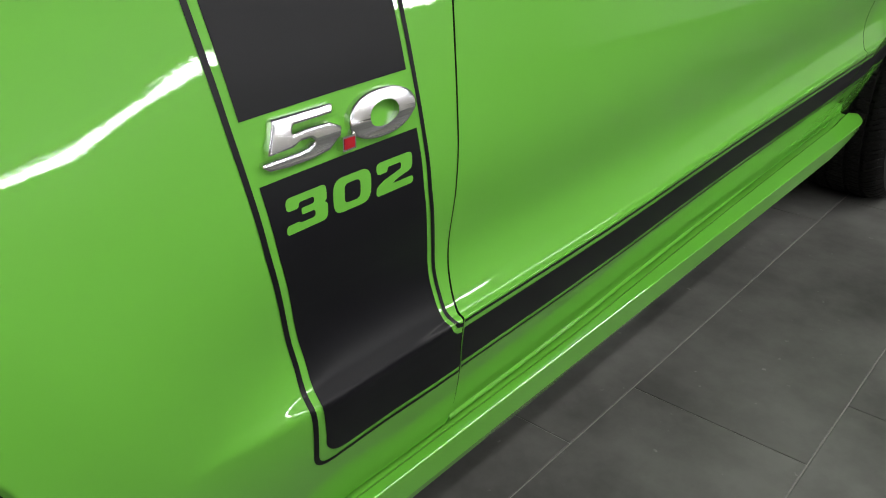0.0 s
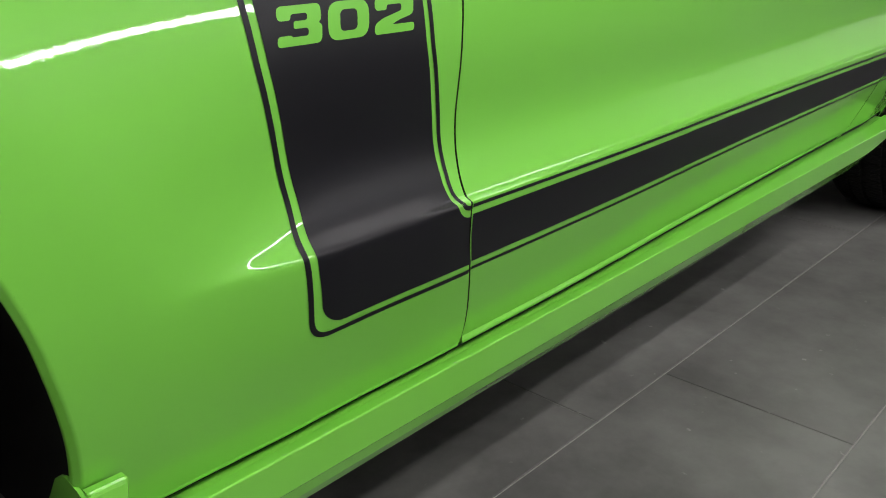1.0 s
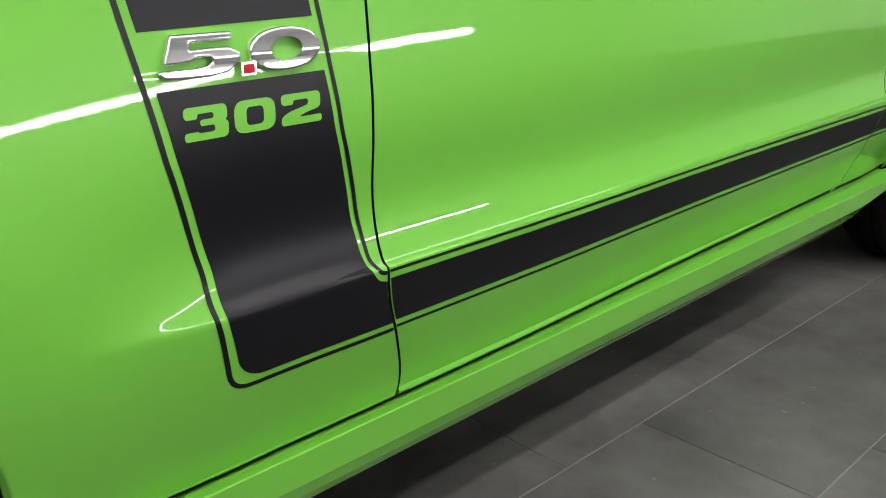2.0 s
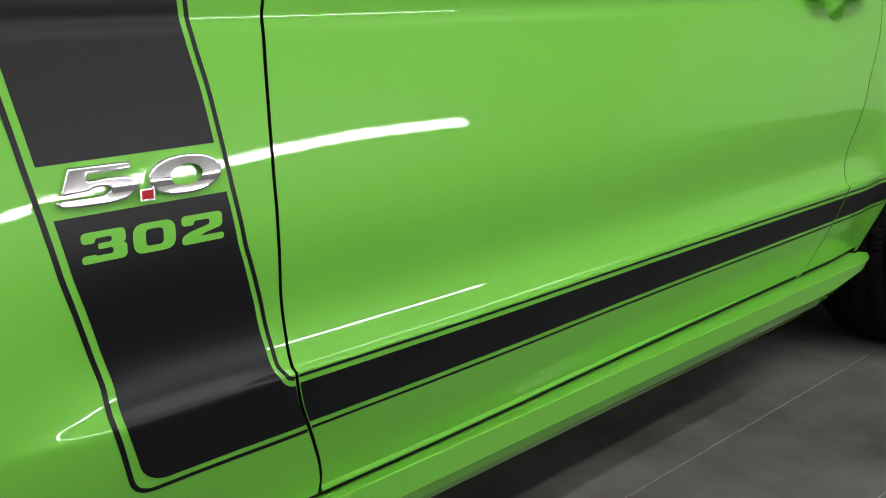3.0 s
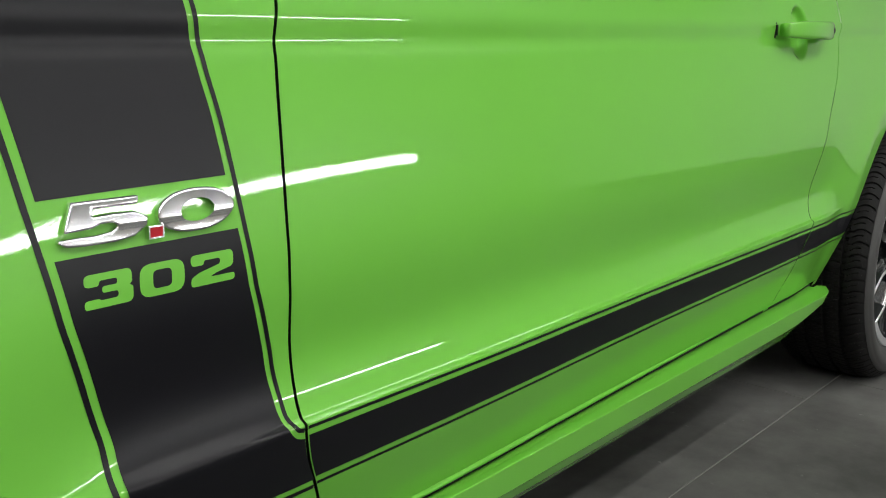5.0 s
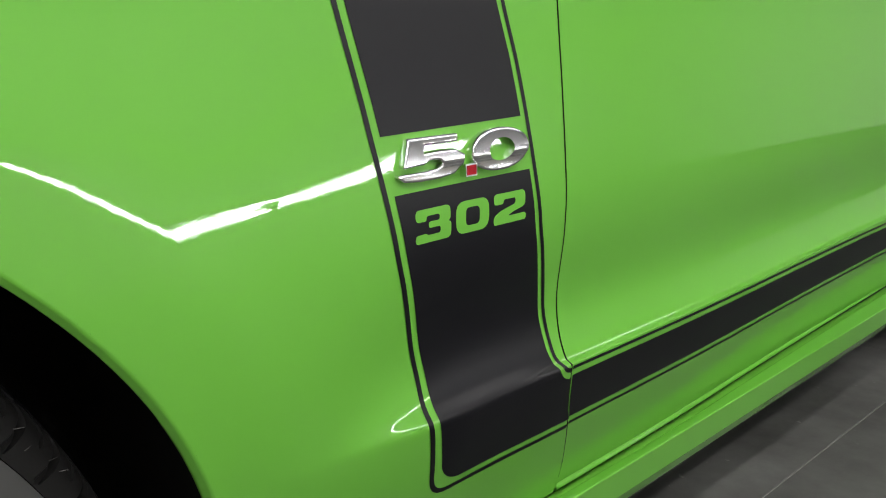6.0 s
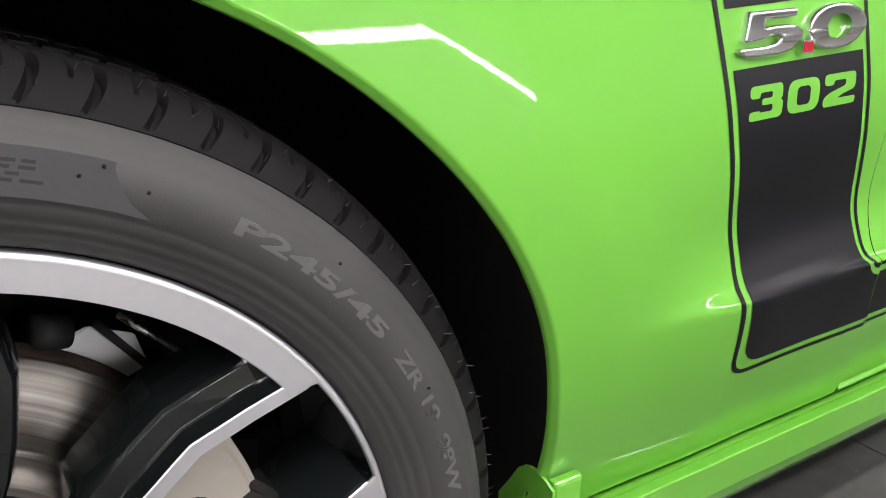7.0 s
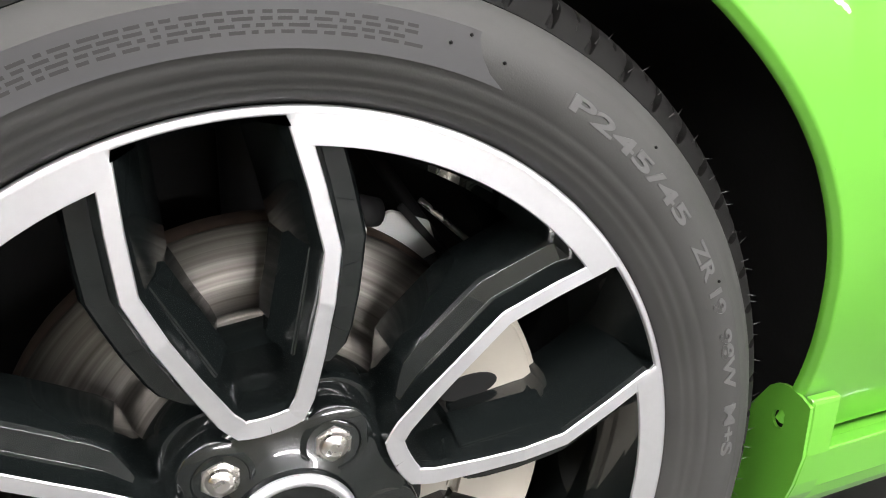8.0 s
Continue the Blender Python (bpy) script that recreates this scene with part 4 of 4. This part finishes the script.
def build_wheel():
    w = new("wheel")
    tyre = lathe("tyre", SIDE, RUBBER, w, "grey-black tyre sidewall with raised lettering", 240)
    crown = lathe("tread", CROWN, TREAD, w, "black tread with crescent grooves, arch shade in its colour", GROOVES * 20, tread, twist=bowed)
    sharpen(crown, 0.6)
    for text, deg, span in (("P245/45", 56.3, 22.5), ("ZR 19  98W  M+S", 30.5, 33.0)):
        me = bend(text, 0.0125, 0.2945, deg, span, -0.0127, 0.0005)
        me.materials.append(LETTER)
        ob = new("lettering", me)
        ob.parent = w
        tagged(ob, "raised tyre size lettering")
    rnd = random.Random(5)
    bm = bmesh.new()
    for row in range(4):
        deg = 114.0 - row * 0.6
        while deg > 75:
            wd = rnd.uniform(0.6, 1.9)
            r0 = 0.3030 - row * 0.0030
            c = [polar(r0, deg, 0), polar(r0, deg - wd, 0), polar(r0 - 0.0017, deg - wd, 0), polar(r0 - 0.0017, deg, 0)]
            hi = [bm.verts.new((p[0], -0.0132, p[2])) for p in c]
            lo = [bm.verts.new((p[0], -0.0120, p[2])) for p in c]
            bm.faces.new(hi)
            for i in range(4):
                bm.faces.new((hi[i], hi[(i + 1) % 4], lo[(i + 1) % 4], lo[i]))
            deg -= wd + rnd.uniform(0.3, 0.7)
    part("small_print", bm, PRINT, w, "rows of fine raised print")
    # smoother panel round the fine print, and moulding marks
    n = 60
    V = []
    for k in range(n + 1):
        d = 140 - (140 - 66.5) * k / n
        for r_, lag in ((0.3088, 1.8), (0.3050, 1.7), (0.2970, 0.8), (0.2905, -0.6), (0.2855, -2.6)):
            V.append(polar(r_, d + (lag * (k / n) ** 8), -0.01305))
    mesh_object("smooth_panel", V, grid_faces(n + 1, 5), SMOOTHRUBBER, w, "smoother band of the sidewall")
    for r_, d_ in ((0.3098, 44.2), (0.2985, 64.9), (0.3055, 69.2), (0.3030, 24.0), (0.2990, 71.0)):
        bm = bmesh.new()
        c = polar(r_, d_, -0.0135)
        bmesh.ops.create_icosphere(bm, subdivisions=1, radius=0.0011, matrix=Matrix.Translation(c))
        part("mould_mark", bm, TREAD, w)
    bm = bmesh.new()
    for k in range(150):
        d_ = 2.4 * k + rnd.uniform(-0.4, 0.4)
        y_ = rnd.choice((0.006, 0.010, 0.018))
        r0 = 0.3335 if y_ < 0.008 else 0.338 if y_ < 0.012 else 0.3425
        a, tip = Vector(polar(r0, d_, y_)), Vector(polar(r0 + 0.005, d_ + rnd.uniform(-0.6, 0.6), y_ - 0.002))
        u = Vector(polar(1, d_ + 90, 0)) * 0.00035
        q = Vector((0, 0.00035, 0))
        f = [bm.verts.new(a + u), bm.verts.new(a - u + q), bm.verts.new(a - u - q), bm.verts.new(tip)]
        for t_ in ((0, 1, 3), (1, 2, 3), (2, 0, 3)):
            bm.faces.new([f[i] for i in t_])
    tagged(part("vent_hairs", bm, RUBBER, w, "fine rubber vent hairs"), kind="stuff")
    # rim: bright lip band, barrel, spokes
    lip = [(0.2535, 0.020), (0.2562, 0.008), (0.2568, 0.003), (0.2560, 0.0005), (0.2545, -0.0003), (0.2525, 0.0)]
    rim = lathe("rim", lip, MACHINED, w, "alloy rim with bright machined face", 240)
    lathe("barrel", [(0.2520, 0.001), (0.2500, 0.010), (0.2440, 0.030), (0.2385, 0.050), (0.2330, 0.080), (0.2300, 0.20), (0.2500, 0.225)], GLOSSBLACK, w, "gloss black rim barrel", 160)
    # bright band between the loops, thinned where a loop's window reaches the lip
    n = 720
    V, F = [], []
    for k in range(n):
        d = 360 * k / n
        u = abs(((d - 24 + 36) % 72) - 36)
        inner = 0.2365 + 0.0155 * (1 - min(1.0, max(0.0, (u - 9.75) / 0.95)))
        V += [polar(0.2527, d, 0.0001), polar(inner, d, 0.0006), polar(inner - 0.0006, d, 0.0022), polar(inner - 0.0030, d, 0.013), polar(inner - 0.0095, d, 0.040)]
    for k in range(n):
        a, b = 5 * k, 5 * ((k + 1) % n)
        F += [(a + i, b + i, b + i + 1, a + i + 1) for i in (0, 1)]
    band = mesh_object("face_band", V, F, MACHINED, w, "bright machined outer band", smooth=False)
    F2 = []
    for k in range(n):
        a, b = 5 * k, 5 * ((k + 1) % n)
        F2 += [(a + i, b + i, b + i + 1, a + i + 1) for i in (2, 3)]
    mesh_object("band_wall", V, F2, GLOSSBLACK, w, "gloss black inner wall of the band", smooth=False)
    for j in range(5):
        bf, bb = bmesh.new(), bmesh.new()
        for sign in (1, -1):
            spoke_leg(bf, bb, 24 + 72 * j, sign)
        sp = part("spoke", bb, GLOSSBLACK, w, "gloss black twin spoke", True)
        soft = sp.modifiers.new("edges", "BEVEL")
        soft.width, soft.segments, soft.limit_method, soft.angle_limit, soft.harden_normals = 0.0016, 2, "ANGLE", math.radians(14), True
        for sign in (1, -1):
            flank_panel(w, 24 + 72 * j, sign)
        bm = bmesh.new()
        # floor of the loop's foot
        rot = Matrix.Rotation(-math.radians(24 + 72 * j), 3, "Y")
        v = [bm.verts.new(rot @ Vector(polar(r_, d_, y_))) for r_, d_, y_ in ((0.080, -11, 0.052), (0.080, 11, 0.052), (0.112, 11, 0.040), (0.112, -11, 0.040), (0.116, -11, 0.070), (0.116, 11, 0.070))]
        bm.faces.new((v[0], v[1], v[2], v[3])), bm.faces.new((v[3], v[2], v[5], v[4]))
        part("spoke_web", bm, GLOSSBLACK, w)
        part("machined_face", bf, MACHINED, w, "bright machined spoke face")
    # hub with lug pockets
    lathe("hub", [(0.0780, 0.030), (0.0760, 0.018), (0.0700, 0.0145), (0.0450, 0.0140), (0.0420, 0.010), (0.0400, 0.010), (0.0400, 0.040)], GLOSSBLACK, w, "gloss black hub", 80)
    lathe("hub_back", [(0.0780, 0.030), (0.0900, 0.055), (0.0900, 0.10)], GLOSSBLACK, w, "gloss black hub flank", 60)
    cap = lathe("centre_cap", [(0.0400, 0.012), (0.0395, 0.006), (0.0370, 0.0035), (0.0335, 0.0040), (0.0320, 0.0065), (0.0300, 0.0075), (0.0150, 0.0060), (0.0, 0.0055)], GLOSSBLACK, w, "gloss black centre cap", 80)
    lathe("cap_ring", [(0.0398, 0.0070), (0.0385, 0.0030), (0.0360, 0.0018), (0.0335, 0.0030), (0.0325, 0.0062)], MACHINED, w, "bright ring round the cap", 80)
    for j in range(5):
        c = polar(0.05715, 60 + 72 * j, 0)
        bm = bmesh.new()
        prof = [(0.0350, 0.0640), (0.0345, 0.0370), (0.0335, 0.0352), (0.0318, 0.0348), (0.0300, 0.0350), (0.0262, 0.0356), (0.0258, 0.0180), (0.0250, 0.0160), (0.0238, 0.0150), (0.0205, 0.0142), (0.0180, 0.0128), (0.0172, 0.0128), (0.0163, 0.0140), (0.0158, 0.0310), (0.0, 0.0310)]
        rings = []
        for r, y in prof:
            rings.append([bm.verts.new((c[0] + max(r, 1e-4) * math.cos(2 * math.pi * i / 32), y, c[2] + max(r, 1e-4) * math.sin(2 * math.pi * i / 32))) for i in range(32)])
        for a, b in zip(rings, rings[1:]):
            for i in range(32):
                bm.faces.new((a[i], a[(i + 1) % 32], b[(i + 1) % 32], b[i]))
        sharpen(part("lug_pocket", bm, GLOSSBLACK, w, "gloss black stepped lug pocket", True), 0.7)
        bm = bmesh.new()
        hexnut(bm, c[0], c[2], 0.0305, 0.0128, 0.0165, 0.4 + j)
        sharpen(part("lug_nut", bm, STEEL, w, "domed steel lug nut", True), 0.45)
    # brake behind the spokes
    disc = lathe("brake_disc", [(0.168, 0.112), (0.1685, 0.099), (0.166, 0.0955), (0.110, 0.0950), (0.105, 0.0935), (0.100, 0.075), (0.070, 0.072)], DISC, w, "worn steel brake disc", 120)
    lathe("disc_edge", [(0.1700, 0.112), (0.1702, 0.1005), (0.1675, 0.0953)], RUST, w, "rusty edge of the brake disc", 120)
    return w


front = build_wheel()
front.parent = car
front.matrix_basis = Matrix.Translation((0, 0, ZW))
rear = copy_thing(front, pose(BASE, -0.004, ZW, 0, 31, 0))
copy_thing(front, pose(0, FAR, ZW, 0, 12, 180))
copy_thing(front, pose(BASE, FAR + 0.004, ZW, 0, 50, 180))
# caliper and the parts behind the wheel
def slab(name, outline, y0, y1, mat, parent, label, bevel=0.004):
    bm = bmesh.new()
    a = [bm.verts.new((p[0], y0, p[1])) for p in outline]
    b = [bm.verts.new((p[0], y1, p[1])) for p in outline]
    bm.faces.new(a), bm.faces.new(list(reversed(b)))
    for i in range(len(a)):
        bm.faces.new((a[i], a[(i + 1) % len(a)], b[(i + 1) % len(a)], b[i]))
    bmesh.ops.recalc_face_normals(bm, faces=bm.faces)
    bmesh.ops.bevel(bm, geom=[e for e in bm.edges if len(e.link_faces) == 2 and e.calc_face_angle() > 0.6], offset=bevel, segments=3, affect="EDGES")
    return part(name, bm, mat, parent, label, False)


def arc(r, d0, d1, n):
    return [(r * math.cos(math.radians(d0 + (d1 - d0) * i / n)), ZW + r * math.sin(math.radians(d0 + (d1 - d0) * i / n))) for i in range(n + 1)]


cal = slab("brake_caliper", arc(0.190, -24, 38, 16) + arc(0.122, 36, -20, 14), 0.052, 0.090, CALIPER, car, "pale cast brake caliper", 0.006)
# no hole is cut: a black slab gives the opening its dark depth
slab("caliper_window_shade", [(0.131 + 0.021 * math.cos(t) + 0.004 * math.sin(t), 0.390 + 0.0095 * math.sin(t)) for t in np.linspace(0, 2 * math.pi, 25)[:-1]], 0.0512, 0.056, GAP, cal, "black slab for the shade in the caliper's opening", 0.0005)
slab("caliper_lug", arc(0.128, -30, -14, 5) + arc(0.098, -14, -30, 5), 0.060, 0.095, CALIPER, cal, "pale mounting lug", 0.004)


def rod(name, a, b, r0, r1, mat, parent, label):
    bm = bmesh.new()
    a, b = Vector(a), Vector(b)
    d = (b - a)
    turn = d.to_track_quat("Z", "Y").to_matrix().to_4x4()
    bmesh.ops.create_cone(bm, cap_ends=True, segments=16, radius1=r0, radius2=r1, depth=d.length, matrix=Matrix.Translation((a + b) / 2) @ turn)
    return part(name, bm, mat, parent, label, True)


# added pale plate, stands in for the lit floor showing through behind the brake
slab("bright_gap_plate", [(0.082, 0.462), (0.112, 0.452), (0.138, 0.462), (0.132, 0.486), (0.104, 0.498), (0.080, 0.490)], 0.124, 0.127, BRIGHTGAP, car, "pale plate in place of bright floor seen behind the brake", 0.001)
bm = bmesh.new()
box(bm, -0.062, -0.050, 0.10, 0.285, 0.62, 0.80)
part("inner_brace", bm, PAINT, car, "green inner body brace")
rod("strut", (0.02, 0.20, 0.42), (0.04, 0.27, 0.72), 0.028, 0.026, UNDER, car, "black suspension strut")
rod("control_arm", (0.02, 0.17, 0.26), (0.05, 0.45, 0.24), 0.022, 0.028, UNDER, car, "black control arm")
rod("tie_rod", (0.13, 0.15, 0.36), (0.12, 0.45, 0.35), 0.008, 0.010, STEEL, car, "steel tie rod")
rod("brake_hose", (0.16, 0.13, 0.43), (0.10, 0.28, 0.56), 0.006, 0.006, UNDER, car, "black brake hose")
rod("sensor_wire", (0.108, 0.116, 0.503), (0.150, 0.112, 0.448), 0.0028, 0.0028, UNDER, car, "black sensor wire")
rod("sensor_wire", (0.122, 0.114, 0.506), (0.158, 0.112, 0.470), 0.0022, 0.0022, STEEL, car, "bright brake line")
rod("link_boot", (0.070, 0.112, 0.506), (0.092, 0.118, 0.500), 0.013, 0.010, UNDER, car, "black rubber boot")
rod("hose_bracket", (0.142, 0.112, 0.448), (0.162, 0.118, 0.452), 0.010, 0.008, UNDER, car, "black hose bracket")
rod("knuckle", (0.10, 0.135, 0.45), (0.02, 0.15, 0.36), 0.024, 0.034, UNDER, car, "dark steering knuckle")

# ---- door handle ----
def handle():
    h = new("door_handle")
    h.parent = car
    tagged(h, "green pull handle over a shallow bowl")
    x0, x1 = 1.868, 2.118
    n = 40
    bm = bmesh.new()
    rings = []
    for i in range(n + 1):
        t = i / n
        x = x0 + (x1 - x0) * t
        zc = 0.8735 + 0.040 * (x - 1.985)
        y = float(skin(1.90, 0.872)) + (float(skin(2.08, 0.877)) - float(skin(1.90, 0.872))) * (x - 1.90) / 0.18
        y -= 0.006 + 0.027 * math.sin(math.pi * (0.06 + 0.88 * t)) ** 0.55
        hz = (0.0165 + 0.0030 * float(smoothstep(0.55, 0.85, t))) * (0.45 + 0.55 * math.sin(math.pi * (0.04 + 0.92 * t)) ** 0.35)
        ring = []
        for a in np.linspace(0, 2 * math.pi, 21)[:-1]:
            ca, sa = math.cos(a), math.sin(a)
            ring.append(bm.verts.new((x, y + 0.0085 * math.copysign(abs(ca) ** 0.45, ca), zc + hz * math.copysign(abs(sa) ** 0.45, sa))))
        rings.append(ring)
    for a, b in zip(rings, rings[1:]):
        for k in range(20):
            bm.faces.new((a[k], a[(k + 1) % 20], b[(k + 1) % 20], b[k]))
    bm.faces.new(rings[0]), bm.faces.new(rings[-1])
    part("grip", bm, PAINT, h, "green pull grip", True)
    for x, nm in ((1.8715, "front_mount"), (2.096, "rear_mount")):
        bm = bmesh.new()
        zc = 0.8735 + 0.040 * (x - 1.985)
        y = float(skin(x, zc))
        half, up, out = (0.017, 0.0145, 0.012) if x > 2 else (0.0016, 0.0135, 0.003)
        box(bm, x - half, x + half, y - out, y + 0.004, zc - up, zc + up)
        bmesh.ops.bevel(bm, geom=list(bm.edges), offset=0.004, segments=2, affect="EDGES")
        part(nm, bm, PAINT if x > 2 else GAP, h, "green mounting foot" if x > 2 else "dark seal under the grip")
    bm = bmesh.new()
    x = 2.092
    t = (x - x0) / (x1 - x0)
    y = float(skin(1.90, 0.872)) + (float(skin(2.08, 0.877)) - float(skin(1.90, 0.872))) * (x - 1.90) / 0.18 - 0.0148 - 0.027 * math.sin(math.pi * (0.06 + 0.88 * t)) ** 0.55
    bmesh.ops.create_cone(bm, cap_ends=True, segments=16, radius1=0.0055, radius2=0.0055, depth=0.003, matrix=Matrix.Translation((x, y + 0.001, 0.8785)) @ Matrix.Rotation(math.pi / 2, 4, "X"))
    part("key_lock", bm, GAP, h, "black key lock")


handle()

# ---- the showroom ----
TW, TL, TJ = 0.30, 1.20, 0.0022
bm = bmesh.new()
box(bm, -7, 9, -5.45, 7, -0.16, -0.002)
floor = tagged(part("floor", bm, GROUT, None), "dark grey tiled showroom floor", "floor", kind="structure")
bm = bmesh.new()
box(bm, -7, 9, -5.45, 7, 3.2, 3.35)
tagged(part("ceiling", bm, CEILPAINT, None), "plain unseen ceiling, grey to dim its reflection", "ceiling", kind="structure")
for nm, b in (("wall_south", (-7, 9, -5.6, -5.45)), ("wall_north", (-7, 9, 7, 7.15)), ("wall_west", (-7.15, -7, -5.6, 7.15)), ("wall_east", (9, 9.15, -5.6, 7.15))):
    bm = bmesh.new()
    box(bm, *b, -0.16, 3.35)
    tagged(part(nm, bm, WALLWARM if nm == "wall_west" else WALLLIGHT if nm == "wall_east" else WALLPAINT, None), "plain painted wall", "wall", kind="structure")
bm = bmesh.new()
box(bm, -7, 9, -5.449, -5.43, 0.0, 1.55)
tagged(part("wall_panelling", bm, WALLDARK, None), "pale beige panelling along the lower wall", "panelling", kind="structure")


def lamp(x, y, sx, sy, z=3.2):
    L = tagged(new("ceiling_light"), "long white light panel fixed to the ceiling", "light", group="ceiling lights")
    L.location = (x, y, z)
    bm = bmesh.new()
    box(bm, -sx / 2, sx / 2, -sy / 2, sy / 2, -0.05, 0.0)
    part("housing", bm, HOUSING, L)
    bm = bmesh.new()
    box(bm, -sx / 2 + 0.02, sx / 2 - 0.02, -sy / 2 + 0.02, sy / 2 - 0.02, -0.056, -0.0501)
    part("diffuser", bm, LAMP, L, "glowing diffuser")


for y in (-1.58, -2.25, 3.6):
    lamp(0.7, y, 9.6, 0.18)
# long light line on the wall opposite the car's side
line = tagged(new("wall_light"), "long white light line fixed to the wall", "light")
line.location = (0.4, -5.45, 1.72)
bm = bmesh.new()
box(bm, -0.52, 5.93, 0.0, 0.05, -0.075, 0.075)
part("housing", bm, HOUSING, line)
bm = bmesh.new()
box(bm, -0.50, 5.91, 0.0501, 0.056, -0.06, 0.06)
part("diffuser", bm, TUBE, line, "glowing diffuser")

# ---- floor tiles, the nearest as pieces of their own ----
def tile_mesh():
    bm = bmesh.new()
    a, b = TL / 2 - TJ / 2, TW / 2 - TJ / 2
    lo = [bm.verts.new((x, y, -0.008)) for x, y in ((-a, -b), (a, -b), (a, b), (-a, b))]
    mid = [bm.verts.new((x, y, -0.001)) for x, y in ((-a, -b), (a, -b), (a, b), (-a, b))]
    top = [bm.verts.new((x, y, 0)) for x, y in ((-a + 0.001, -b + 0.001), (a - 0.001, -b + 0.001), (a - 0.001, b - 0.001), (-a + 0.001, b - 0.001))]
    bm.faces.new(top)
    for p, q in ((lo, mid), (mid, top)):
        for i in range(4):
            bm.faces.new((p[i], p[(i + 1) % 4], q[(i + 1) % 4], q[i]))
    me = bpy.data.meshes.new("tile")
    bmesh.ops.recalc_face_normals(bm, faces=bm.faces)
    bm.to_mesh(me)
    bm.free()
    me.materials.append(TILE)
    return me


TM = tile_mesh()
far = []
for j in range(-18, 24):
    y = -0.0560 + TW * j
    for i in range(-8, 9):
        x = 1.386 + TL / 2 - 0.205 * j % TL + TL * i
        if -6.7 < x < 8.7 and -5.3 < y < 6.85:
            if -0.2 < x < 3.9 and -1.6 < y < 1.0:
                ob = new("tile", TM)
                ob.parent = floor
                ob.location = (x, y, 0)
            else:
                far.append((x, y))
V, F = [], []
base = np.array([v.co for v in TM.vertices])
faces = [tuple(p.vertices) for p in TM.polygons]
for x, y in far:
    k = len(V)
    V += [tuple(v) for v in base + (x, y, 0)]
    F += [tuple(k + i for i in f) for f in faces]
ob = mesh_object("tiles", V, F, TILE, floor, "distant grey tiles", smooth=False)
tagged(ob, kind="stuff")
